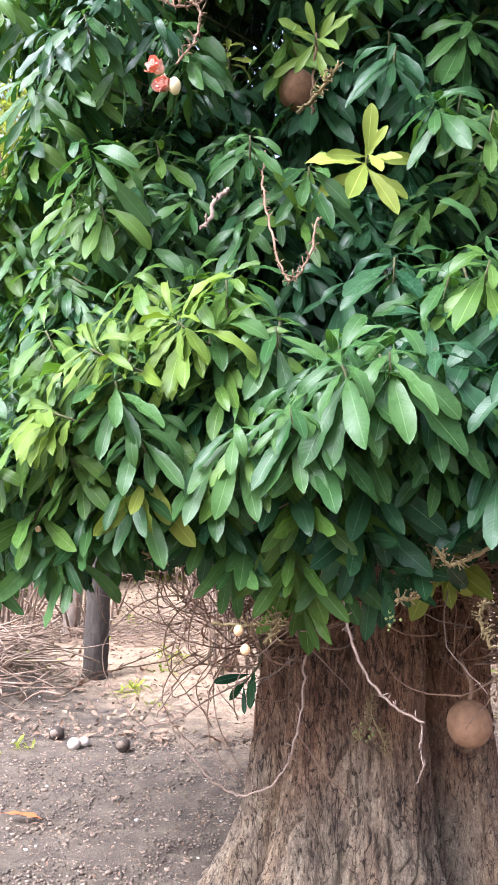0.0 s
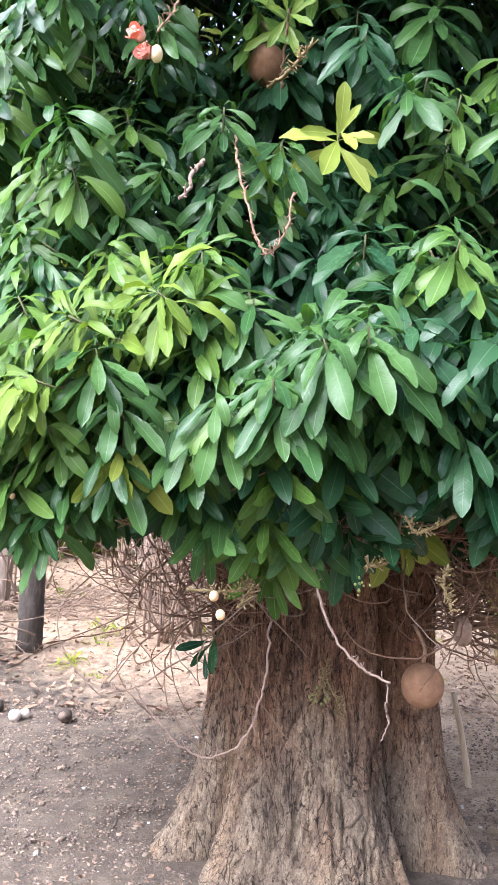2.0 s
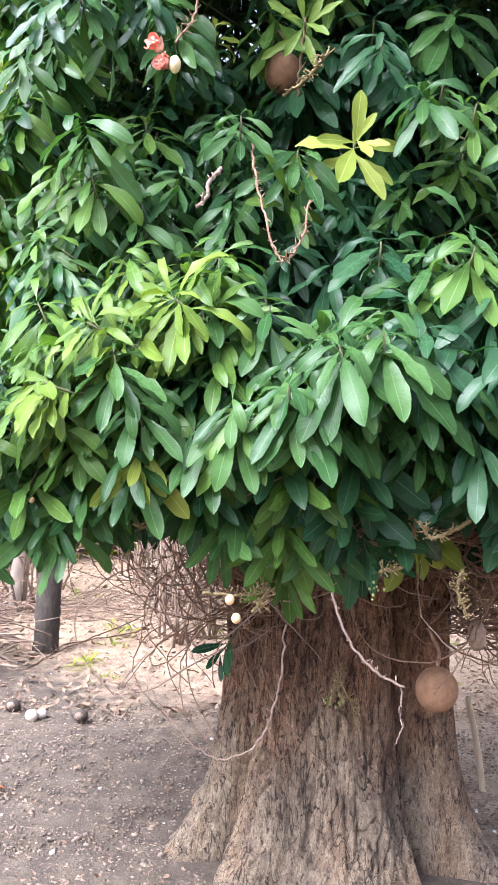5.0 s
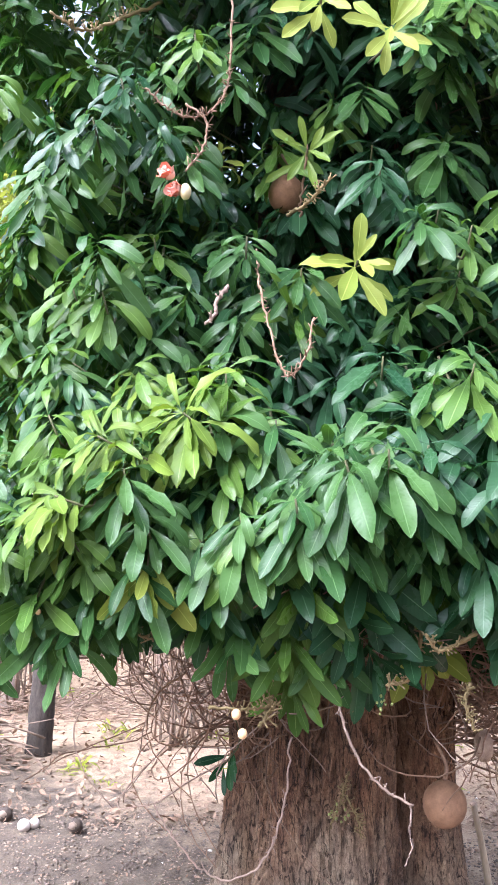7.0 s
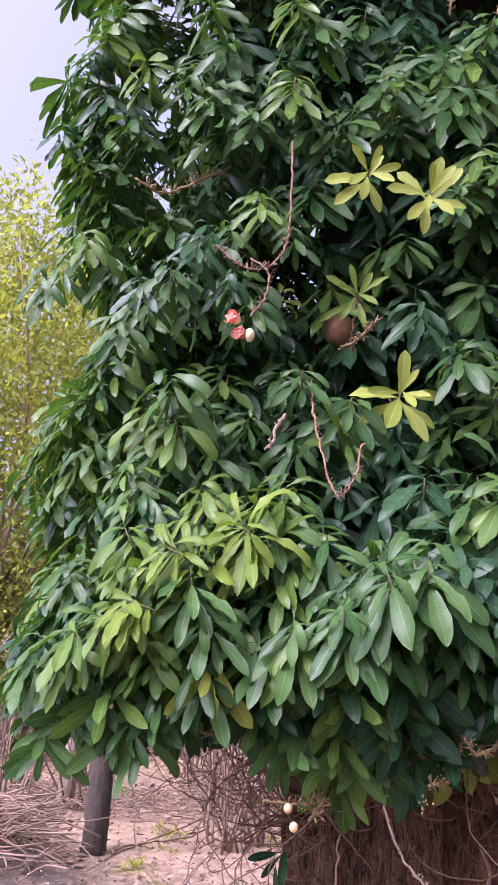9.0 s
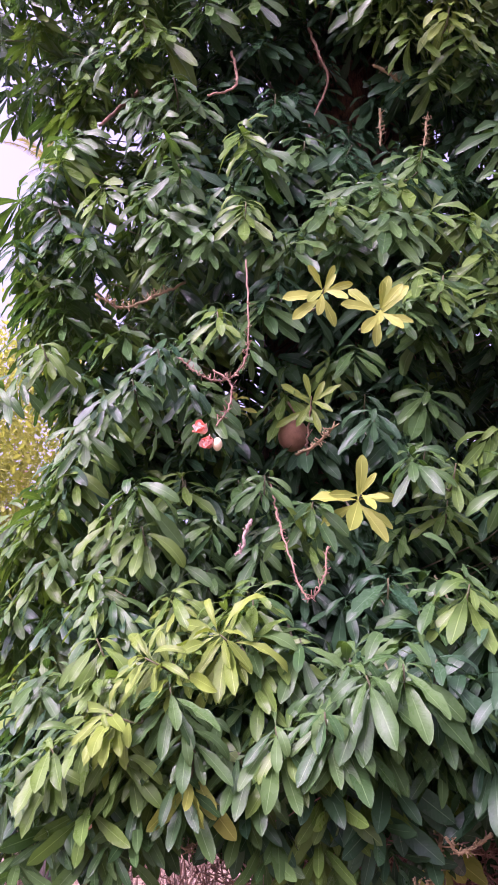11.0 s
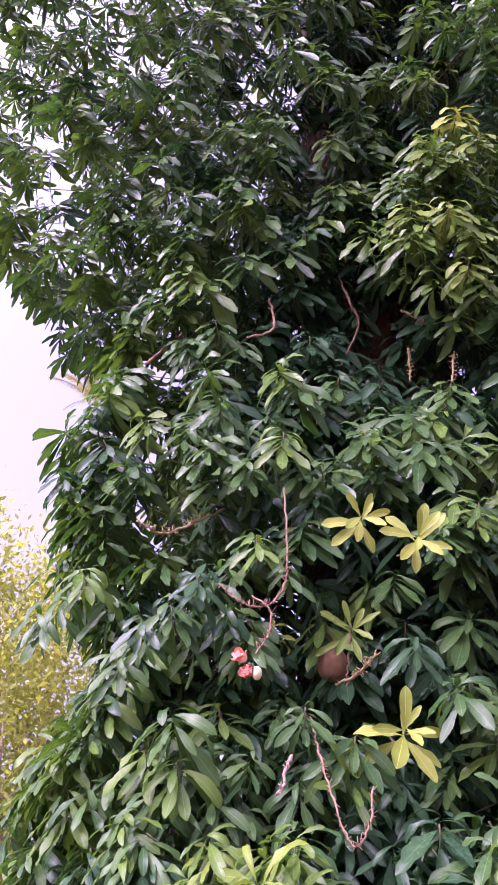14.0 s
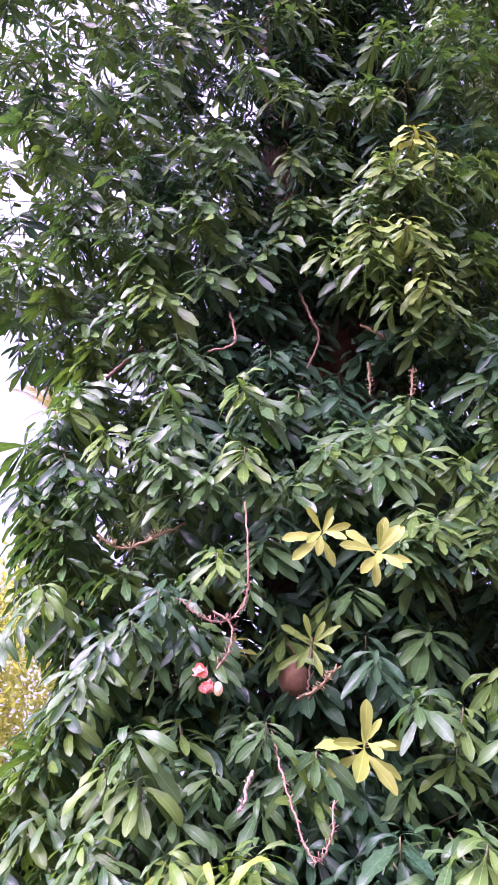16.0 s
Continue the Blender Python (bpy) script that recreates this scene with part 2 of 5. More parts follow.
# ---- building blocks ----
def mesh_of(name, verts, faces, mats, uv=None, index=None, smooth=True):
    """A mesh from arrays of corners and of four-cornered faces."""
    me = bpy.data.meshes.new(name)
    verts, faces = np.asarray(verts, float), np.asarray(faces, int)
    me.vertices.add(len(verts))
    me.vertices.foreach_set("co", verts.ravel())
    me.loops.add(faces.size)
    me.loops.foreach_set("vertex_index", faces.ravel())
    me.polygons.add(len(faces))
    me.polygons.foreach_set("loop_start", np.arange(len(faces)) * faces.shape[1])
    me.polygons.foreach_set("loop_total", np.full(len(faces), faces.shape[1]))
    me.polygons.foreach_set("use_smooth", np.full(len(faces), smooth))
    if index is not None:
        me.polygons.foreach_set("material_index", np.asarray(index, int))
    if uv is not None:
        me.uv_layers.new(name="leaf").data.foreach_set("uv", np.asarray(uv, float)[faces.ravel()].ravel())
    for mat in mats:
        me.materials.append(mat)
    me.update(calc_edges=True)
    me.validate()
    return me


def hang(ob, parent):
    """Makes ob a part of parent without moving it."""
    ob.parent = parent
    up, q = Matrix.Identity(4), parent
    while q is not None:
        up = q.matrix_basis @ up if q.parent is None else q.matrix_parent_inverse @ q.matrix_basis @ up
        q = q.parent
    ob.matrix_parent_inverse = up.inverted()
    return ob


def part(name, me, parent, label="", kind=""):
    return tagged(hang(new(name, me), parent), label, kind=kind)


def root(name, at, label, category, group="", kind=""):
    ob = new(name)
    ob.location = at
    ob.empty_display_size = 0.1
    return tagged(ob, label, category, group, kind)


def smooth_line(points, n):
    """n points along a smooth curve through the given ones."""
    p = np.asarray(points, float)
    if len(p) < 3:
        return p[0] + (p[-1] - p[0]) * np.linspace(0, 1, n)[:, None]
    q = np.vstack([2 * p[0] - p[1], p, 2 * p[-1] - p[-2]])
    out = []
    for s in np.linspace(0, len(p) - 1 - 1e-6, n):
        i, t = int(s), s - int(s)
        a, b, c, d = q[i : i + 4]
        out.append(0.5 * (2 * b + (c - a) * t + (2 * a - 5 * b + 4 * c - d) * t * t + (3 * b - a - 3 * c + d) * t**3))
    return np.array(out)


def tube(line, r0, r1, sides=6, rough=0.0, rng=None):
    """Corners and faces of a tapering round stem along a line, closed at both ends."""
    line = np.asarray(line, float)
    n = len(line)
    way = np.gradient(line, axis=0)
    way /= np.linalg.norm(way, axis=1)[:, None] + 1e-9
    ref = np.where(np.abs(way[:, 2:3]) > 0.9, np.array([[1.0, 0, 0]]), np.array([[0, 0, 1.0]]))
    a = np.cross(way, ref)
    a /= np.linalg.norm(a, axis=1)[:, None]
    for i in range(1, n):
        a[i] = a[i - 1] - way[i] * (a[i - 1] @ way[i])
        a[i] /= np.linalg.norm(a[i]) + 1e-9
    b = np.cross(way, a)
    ang = np.arange(sides) * 2 * np.pi / sides
    rad = np.linspace(r0, r1, n)[:, None] * np.ones((1, sides))
    if rough and rng is not None:
        rad = rad * (1 + rng.uniform(-rough, rough, (n, sides)))
    ring = line[:, None] + rad[..., None] * (np.cos(ang)[None, :, None] * a[:, None] + np.sin(ang)[None, :, None] * b[:, None])
    i, j = np.meshgrid(np.arange(n - 1), np.arange(sides), indexing="ij")
    k = (j + 1) % sides
    faces = np.stack([i * sides + j, i * sides + k, (i + 1) * sides + k, (i + 1) * sides + j], -1).reshape(-1, 4)
    verts = ring.reshape(-1, 3)
    tip = [[(n - 1) * sides + c % sides for c in (q, q + 1, q + 2, q + 3)] for q in range(0, sides - 2, 2)]
    low = [[c % sides for c in (q + 3, q + 2, q + 1, q)] for q in range(0, sides - 2, 2)]
    return verts, np.vstack([faces, tip, low])


def joined(pieces):
    verts, faces, base = [], [], 0
    for v, f in pieces:
        verts.append(v)
        faces.append(np.asarray(f) + base)
        base += len(v)
    return np.vstack(verts), np.vstack(faces)


def ball(centre, r, squash=(1, 1, 1), rings=12, sides=16, rough=0.0, rng=None):
    t = np.linspace(0.06, np.pi - 0.06, rings)
    a = np.arange(sides) * 2 * np.pi / sides
    rad = np.full((rings, sides), r)
    if rough:
        rad = rad * (1 + rng.uniform(-rough, rough, rad.shape))
    v = np.stack([rad * np.sin(t)[:, None] * np.cos(a), rad * np.sin(t)[:, None] * np.sin(a), rad * np.cos(t)[:, None] * np.ones(sides)], -1)
    v = v * np.array(squash) + np.array(centre)
    i, j = np.meshgrid(np.arange(rings - 1), np.arange(sides), indexing="ij")
    k = (j + 1) % sides
    f = np.stack([i * sides + j, (i + 1) * sides + j, (i + 1) * sides + k, i * sides + k], -1).reshape(-1, 4)
    cap = [[c % sides for c in (q, q + 1, q + 2, q + 3)] for q in range(0, sides - 2, 2)]
    low = [[(rings - 1) * sides + c % sides for c in (q + 3, q + 2, q + 1, q)] for q in range(0, sides - 2, 2)]
    return v.reshape(-1, 3), np.vstack([f, cap, low])


# A leaf: U along it, V across it; half width by U.
LU = np.array([0.0, 0.1, 0.22, 0.36, 0.5, 0.64, 0.76, 0.86, 0.93, 0.975, 1.0])
LW = np.array([0.05, 0.1, 0.38, 0.66, 0.88, 1.0, 0.97, 0.79, 0.52, 0.25, 0.03])
LV = np.array([-1.0, 0.0, 1.0])
LF = np.array([[i * 3 + j, i * 3 + j + 1, i * 3 + j + 4, i * 3 + j + 3] for i in range(len(LU) - 1) for j in range(2)])
LUV = np.stack([np.repeat(LU, 3), np.tile(LV * 0.5 + 0.5, len(LU))], 1)
# The rows that a leaf far from the eye keeps, and its faces.
FEW = np.array([0, 2, 5, 8, 10])
FAR_ROWS = (FEW[:, None] * 3 + np.arange(3)).ravel()
FAR_F, FAR_UV = LF[: 2 * (len(FEW) - 1)], LUV[FAR_ROWS]


def leaf_corners(p, d, n, length, width, droop, fold, twist):
    """Corners of many leaves at once: base p, way d, upper side n, sagging by droop, folded along the midrib."""
    p, d, n = (np.asarray(a, float).reshape(-1, 1, 3) for a in (p, d, n))
    length, width, droop, fold, twist = (np.asarray(a, float).reshape(-1, 1, 1) for a in (length, width, droop, fold, twist))
    u = LU[None, :, None]
    bend = u * droop
    flat = np.where(np.abs(droop) < 1e-3, u, np.sin(bend) / np.where(np.abs(droop) < 1e-3, 1, droop))
    sag = np.where(np.abs(droop) < 1e-3, 0, (1 - np.cos(bend)) / np.where(np.abs(droop) < 1e-3, 1, droop))
    mid = p + length * (d * flat - n * sag)
    up = n * np.cos(bend) + d * np.sin(bend)
    s = np.cross(d, n)
    tw = twist * u
    s, up = s * np.cos(tw) + up * np.sin(tw), up * np.cos(tw) - s * np.sin(tw)
    wave = 0.2 * np.sin(u * 17 + 40 * twist)
    half = width * 0.5 * LW[None, :, None]
    left = mid - s * half + up * half * (fold + wave)
    right = mid + s * half + up * half * (fold - wave)
    return np.stack([left, mid, right], 2).reshape(len(p), -1, 3)


def rosette(rng, at, axis, count, length, spread=1.35, sag=1.0, face=(0, -0.6, 0.6), slim=1.0):
    """Leaves whorled round the tip of a shoot: base, way, upper side, length, width, sag, fold, twist."""
    axis = np.asarray(axis, float) / np.linalg.norm(axis)
    ref = np.array([1.0, 0, 0]) if abs(axis[0]) < 0.8 else np.array([0, 1.0, 0])
    a = np.cross(axis, ref)
    a /= np.linalg.norm(a)
    b = np.cross(axis, a)
    face = np.asarray(face, float)
    out, start = [], rng.uniform(0, 6.28)
    for i in range(count):
        f = (i + 0.5) / count
        turn = start + i * 2.39996 + rng.normal(0, 0.2)
        tilt = (0.7 + (spread - 0.7) * f**0.55) + rng.normal(0, 0.14)
        d = axis * np.cos(tilt) + (a * np.cos(turn) + b * np.sin(turn)) * np.sin(tilt)
        d = d + np.array([0, 0, -0.78]) * sag * (0.25 + 0.75 * f)
        d /= np.linalg.norm(d)
        n = axis * 0.5 + face + rng.normal(0, 0.12, 3)
        n = n - d * (n @ d)
        n /= np.linalg.norm(n) + 1e-9
        down = max(0.0, min(1.0, 0.35 + d[2] + 0.5))
        long = length * rng.uniform(0.8, 1.35) * (0.6 + 0.4 * min(1, f * 2.2))
        out.append((np.asarray(at) - axis * (0.02 + 0.09 * f), d, n, long, long * slim * rng.uniform(0.175, 0.24), sag * down * rng.uniform(0.75, 1.75), rng.uniform(0.1, 0.42), rng.normal(0, 0.25)))
    return out


# ---- ground ----
def ground_z(x, y):
    """Level round the tree, rising to a bank behind it."""
    back = np.clip(np.asarray(y, float) - 4.3, 0, 40)
    side = 0.02 * np.sin(np.asarray(x) * 0.9 + 0.4) * np.cos(np.asarray(y) * 0.7)
    heap = 0.2 * np.exp(-(((np.asarray(x, float) - (-2.15)) / 0.55) ** 2) - ((np.asarray(y, float) - 6.75) / 0.5) ** 2)
    return heap + 0.09 * back * np.clip(back, 0, 1) * np.exp(-back / 30) + side


def build_ground():
    s = np.linspace(-1, 1, 260)
    xs = np.sinh(s * 6.2) / np.sinh(6.2) * 900
    ys = np.sinh(s * 6.2) / np.sinh(6.2) * 900 + 4.5
    x, y = np.meshgrid(xs, ys, indexing="ij")
    rng = np.random.default_rng(3)
    near = np.exp(-((x**2 + (y - 4.5) ** 2) / 60))
    z = ground_z(x, y) + rng.normal(0, 0.006, x.shape) * near
    i, j = np.meshgrid(np.arange(259), np.arange(259), indexing="ij")
    f = np.stack([i * 260 + j, (i + 1) * 260 + j, (i + 1) * 260 + j + 1, i * 260 + j + 1], -1).reshape(-1, 4)
    ob = new("ground", mesh_of("ground", np.stack([x, y, z], -1).reshape(-1, 3), f, [SOIL]))
    return tagged(ob, "grey-brown bare soil giving way to pale dry leaf litter", "ground", kind="structure")


build_ground()

# ---- the tree ----
AX, AY = 0.57, 4.38
tree = root("cannonball_tree", (AX, AY, 0), "large cannonball tree with leafy shoots along its fluted trunk", "tree")


def trunk_radius(turn, z):
    """turn: radians from the side that faces -y, growing towards +x."""
    deg = np.degrees(turn)
    deg = (deg + 180) % 360 - 180
    r = 0.47 + 0.03 * np.exp(-z / 1.2) + 0.16 * np.exp(-np.clip(z, 0, 9) / 0.22)
    r = r - 0.012 * np.clip(z - 2, 0, 8)
    low = np.exp(-np.clip(z, 0, 9) / 0.42)
    for at, wide, far in ((-72, 16, 0.14), (-38, 13, 0.1), (8, 16, 0.08), (62, 15, 0.13), (118, 18, 0.2), (178, 20, 0.2), (-130, 18, 0.18)):
        r = r + far * low * np.exp(-(((deg - at + 180) % 360 - 180) / wide) ** 2)
    r = r + 0.06 * np.exp(-((deg - 78) / 26) ** 2)
    keep = np.exp(-z / 2.5)
    for at, wide, deep in ((37 + 7 * np.clip(1.0 - z, 0, 1), 6.5, 0.6), (-14, 5, 0.035), (-55, 6, 0.05), (90, 7, 0.08), (150, 8, 0.1), (-105, 8, 0.08)):
        r = r - deep * keep * np.exp(-(((deg - at + 180) % 360 - 180) / wide) ** 2)
    # Gaps between the root buttresses.
    for at, wide, deep in ((-57, 5, 0.17), (-24, 4, 0.05), (26, 4, 0.04)):
        r = r - deep * low * np.exp(-((deg - at) / wide) ** 2)
    return r


def build_trunk():
    na, nz = 420, 300
    turn = np.linspace(0, 2 * np.pi, na, endpoint=False)
    z = np.concatenate([np.linspace(-0.06, 1.6, 240), np.linspace(1.63, 13.5, nz - 240)])
    t, h = np.meshgrid(turn, z, indexing="xy")
    r = trunk_radius(t, h)
    rough = np.zeros_like(r)
    for i in range(nz):
        for j in range(na):
            if h[i, j] < 1.7 and not 1.9 < t[i, j] < 4.4:
                x, y = math.sin(t[i, j]), -math.cos(t[i, j])
                q = Vector((x * 8.5, y * 8.5, h[i, j] * 2.6))
                q += 0.9 * noise.noise_vector(Vector((x * 3, y * 3, h[i, j] * 2.5)))
                ridge = min(1.0, abs(noise.noise(q)) * 3.0)
                small = noise.noise(Vector((x * 26, y * 26, h[i, j] * 9.0)))
                line = noise.noise(Vector((x * 15, y * 15, h[i, j] * 4.2)) + 1.3 * noise.noise_vector(Vector((x * 5, y * 5, h[i, j] * 6.0 + 9))))
                some = min(1.0, max(0.0, 2.5 * noise.noise(Vector((x * 4 + 5, y * 4, h[i, j] * 3.2))) + 0.55))
                crack = some * math.exp(-((line / 0.075) ** 2))
                rough[i, j] = 0.022 * ridge + 0.012 * small - 0.03 * crack
    r = r + rough
    v = np.stack([AX + r * np.sin(t), AY - r * np.cos(t), h], -1).reshape(-1, 3)
    i, j = np.meshgrid(np.arange(nz - 1), np.arange(na), indexing="ij")
    k = (j + 1) % na
    f = np.stack([i * na + j, i * na + k, (i + 1) * na + k, (i + 1) * na + j], -1).reshape(-1, 4)
    part("trunk", mesh_of("trunk", v, f, [BARK]), tree, "fluted trunk with flaking reddish-brown and grey bark")


build_trunk()


def reach(turn, z):
    """How far the leaf mantle stands out from the trunk's axis, by side and height."""
    front = np.interp(z, [1.2, 1.6, 2.0, 2.35, 2.7, 3.1, 3.5, 4.0, 4.6, 5.5, 7.0, 9.0, 13], [1.1, 1.45, 1.65, 1.68, 1.5, 1.22, 1.12, 1.25, 1.2, 1.05, 1.05, 1.15, 1.2])
    left = np.interp(z, [1.2, 1.6, 2.2, 2.8, 3.3, 3.6, 3.9, 4.4, 5.0, 5.6, 6.2, 7.0, 8.5, 13], [1.3, 1.85, 2.05, 1.95, 1.9, 1.57, 1.74, 1.86, 2.07, 1.83, 1.95, 2.8, 3.6, 3.6])
    right = np.interp(z, [1.2, 1.6, 2.2, 3.0, 5.0, 8.0, 13], [1.2, 1.6, 1.9, 1.8, 1.8, 2.1, 2.1])
    s, c = np.sin(turn), np.cos(turn)
    side = np.where(s < 0, left, right)
    w = np.abs(s) ** 1.6
    return np.where(c > 0, front, 1.5) * (1 - w) + side * w


OPEN = [  # places that the leaves leave open towards the front, how wide, and how steeply
    (*(0.2, 3.4, 3.33), 0.21, 0.42), (*(-0.22, 2.82, 3.05), 0.25, 0.33), (*(0.462, 3.15, 2.964), 0.2, 0.3), (*(0.33, 3.3, 3.16), 0.19, 0.36), (*(0.62, 3.4, 3.05), 0.17, 0.33), (*(0.4, 3.3, 2.72), 0.16, 0.25), (*(-0.05, 3.3, 3.24), 0.15, 0.36), (*(0.265, 3.25, 3.446), 0.15, 0.35),
    (*(0.134, 3.1, 2.616), 0.12, 0.2), (*(0.185, 3.05, 2.484), 0.17, 0.2), (*(0.265, 3.07, 2.617), 0.14, 0.2), (*(-0.057, 2.9, 2.662), 0.08, 0.2),
    (*(0.508, 2.75, 3.655), 0.14, 0.4), (*(0.258, 2.7, 3.713), 0.14, 0.4), (*(-0.049, 3.0, 3.678), 0.08, 0.4), (*(-0.198, 2.95, 3.399), 0.1, 0.4),
    (*(0.185, 3.7, 7.498), 0.17, 1.2), (*(0.243, 3.7, 8.105), 0.14, 1.35), (*(0.678, 3.65, 5.931), 0.2, 0.95), (*(0.399, 3.6, 5.713), 0.14, 0.9), (*(0.793, 3.65, 5.533), 0.15, 0.85),
]


def hides(at):
    """Whether a shoot at this place would hang in front of one of the open places."""
    if not OPEN:
        return False
    v = np.asarray(at) - np.array([o[:3] for o in OPEN])
    wide = np.array([o[3] for o in OPEN])
    way = np.stack([0 * wide, -np.ones(len(OPEN)), -np.array([o[4] for o in OPEN])], 1)
    way /= np.linalg.norm(way, axis=1)[:, None]
    along = (v * way).sum(1)
    off = np.linalg.norm(v - along[:, None] * way, axis=1)
    return bool(np.any((along > -0.12) & (off < wide)))


LEAF_SHAPES = {}


def leaf_mesh(kind, shape):
    """One of six shapes of a single leaf, one metre long, lying along +x with its upper side up."""
    if (kind, shape) not in LEAF_SHAPES:
        rng = np.random.default_rng(100 + shape)
        co = leaf_corners([0, 0, 0], [1, 0, 0], [0, 0, 1], 1.0, 0.28, 0.25 + 0.34 * shape, rng.uniform(0.1, 0.35), rng.normal(0, 0.25))
        LEAF_SHAPES[kind, shape] = mesh_of("leaf", co[0], LF, [LEAVES[kind]], LUV)
    return LEAF_SHAPES[kind, shape]


def shoot(at, axis, kind, length, count=12, spread=1.35, sag=1.0, seed=0, label=""):
    """A leafy shoot that can be told apart: its stem, and each leaf on it."""
    rng = np.random.default_rng(seed)
    at, axis, length = np.array(at), np.array(axis, float) / np.linalg.norm(axis), length * (0.86 if axis[2] > -0.5 else 1.0)
    if axis[2] > -0.2 and sag > 0.5 and (kind != 2 or at[2] > 2.7):
        axis = axis + np.array([0, 0, 0.85])
        axis /= np.linalg.norm(axis)
    inner = at - axis * 0.06 + np.array([0, 0.45, 0.16])
    face = axis * 0.3 + (np.array([0, -0.55, 0.5]) if at[2] < 2.7 else np.array([0, -0.85, 0.2]))
    stem = part("shoot", mesh_of("shoot", *tube(smooth_line([inner, at - axis * 0.16, at - axis * 0.03], 7), 0.006, 0.0035, 6), [TWIG_GREEN]), tree, label)
    sag = sag * (1.3 if sag > 0.5 else 1.0)
    group = rosette(rng, at, axis, count + (7 if kind == 2 and at[2] < 2.7 else 0), length, spread, sag, face, 1.3 if kind == 3 else 0.82 if kind == 2 and at[2] < 2.7 else 1.12 if at[0] > 0.3 and at[2] < 2.7 else 1.0)
    # Older, darker whorls on the same shoot, further back.
    older = []
    if count > 11:
        offs = ((0.13, 0.1, -0.1), (-0.14, 0.12, -0.06), (0.02, 0.16, 0.1), (-0.22, 0.1, -0.16), (0.22, 0.14, -0.02))
        for off in offs[: 5 if at[2] < 2.7 else 4]:
            if hides(at + np.array(off)):
                continue
            older += rosette(rng, at + np.array(off) + rng.normal(0, 0.02, 3), axis + rng.normal(0, 0.25, 3), 11, length * 0.92, spread, sag, face)
    if older:
        co = leaf_corners(*[np.array(c) for c in zip(*older)])
        faces = (np.arange(len(co))[:, None, None] * co.shape[1] + LF[None]).reshape(-1, 4)
        part("foliage", mesh_of("foliage", co.reshape(-1, 3), faces, [LEAVES[{0: 0, 1: 1, 2: 4, 3: 4, 4: 1}[kind] if at[2] < 2.7 else {0: 0, 1: 1, 2: 4, 3: 4, 4: 1}[kind]]], np.tile(LUV, (len(co), 1))), stem, kind="stuff")
    OPEN.append((*at, (0.55 if at[2] < 3.8 else 0.65) * length + 0.03, max(0.0, (at[2] - 1.75) / 4.0)))
    if len([o for o in stem.parent.children_recursive if o.name.startswith("leaf")]) > 320:
        co = leaf_corners(*[np.array(c) for c in zip(*group)])
        faces = (np.arange(len(co))[:, None, None] * co.shape[1] + LF[None]).reshape(-1, 4)
        part("foliage", mesh_of("foliage", co.reshape(-1, 3), faces, [LEAVES[kind]], np.tile(LUV, (len(co), 1))), stem, kind="stuff")
        return
    for p, d, n, long, wide, droop, fold, twist in group:
        shape = int(np.clip((droop - 0.25) / 0.34, 0, 5))
        ob = part("leaf", leaf_mesh(kind, shape), stem)
        turn = Matrix((d, np.cross(n, d), n)).transposed().to_4x4()
        ob.matrix_basis = Matrix.Translation(p) @ turn @ Matrix.Diagonal((long, wide / 0.28, long, 1))


LIME, GREEN = "young lime-green leafy shoot", "mid-green leafy shoot"
DEEP = "dark glossy green leafy shoot"
OUT = (0, -1, 0.35)
shoot((0.458, 3.1, 2.943), (0.1, -1, 0.3), 3, 0.22, 12, 1.35, 0.45, 1, LIME)
shoot((0.265, 3.25, 3.446), (-0.1, -1, 0.1), 2, 0.18, 9, 1.4, 0.35, 2, LIME)
shoot((0.508, 2.75, 3.655), (0, -1, 0.0), 3, 0.2, 11, 1.45, 0.35, 3, LIME)
shoot((0.258, 2.7, 3.713), (0, -1, 0.0), 3, 0.16, 10, 1.4, 0.4, 4, LIME)
shoot((-0.021, 3.0, 2.489), (-0.1, -0.6, 0.9), 4, 0.23, 16, 1.4, 0.8, 5, GREEN)
shoot((-0.176, 2.8, 2.293), (-0.8, -0.5, 0.5), 2, 0.26, 18, 1.25, 0.9, 6, LIME)
shoot((-0.566, 2.75, 1.996), (-1.0, -0.4, 0.2), 2, 0.24, 16, 1.2, 1.0, 51, LIME)
shoot((-0.771, 2.85, 1.922), (-0.9, -0.6, 0.3), 4, 0.24, 16, 1.5, 1.0, 52, GREEN)
shoot((-0.332, 2.72, 2.105), (-0.3, -0.9, 0.4), 1, 0.24, 16, 1.5, 1.1, 53, GREEN)
shoot((-0.359, 2.85, 2.159), (-1.0, -0.4, 0.25), 2, 0.26, 18, 1.2, 0.8, 7, LIME)
shoot((0.481, 2.62, 2.186), (-0.1, -0.7, 0.6), 1, 0.29, 20, 1.5, 1.3, 8, GREEN)
shoot((0.338, 2.6, 2.141), (-0.5, -0.7, 0.4), 1, 0.28, 16, 1.5, 1.3, 9, GREEN)
shoot((0.894, 3.3, 3.003), (0.2, -1, 0.6), 4, 0.22, 13, 1.4, 0.9, 10, GREEN)
shoot((-0.048, 3.3, 3.093), (0, -1, 0.6), 1, 0.2, 14, 1.5, 1.0, 11, DEEP)
shoot((-0.331, 3.35, 3.105), (-0.3, -1, 0.6), 4, 0.22, 11, 1.4, 0.9, 12, GREEN)
shoot((0.542, 3.05, 2.582), (0, -1, 0.5), 0, 0.27, 14, 1.5, 1.0, 13, DEEP)
shoot((0.712, 2.95, 2.498), (0.3, -1, 0.5), 1, 0.26, 14, 1.5, 1.0, 14, GREEN)
shoot((0.629, 2.7, 2.211), (0.2, -1, 0.4), 0, 0.27, 13, 1.5, 1.2, 15, DEEP)
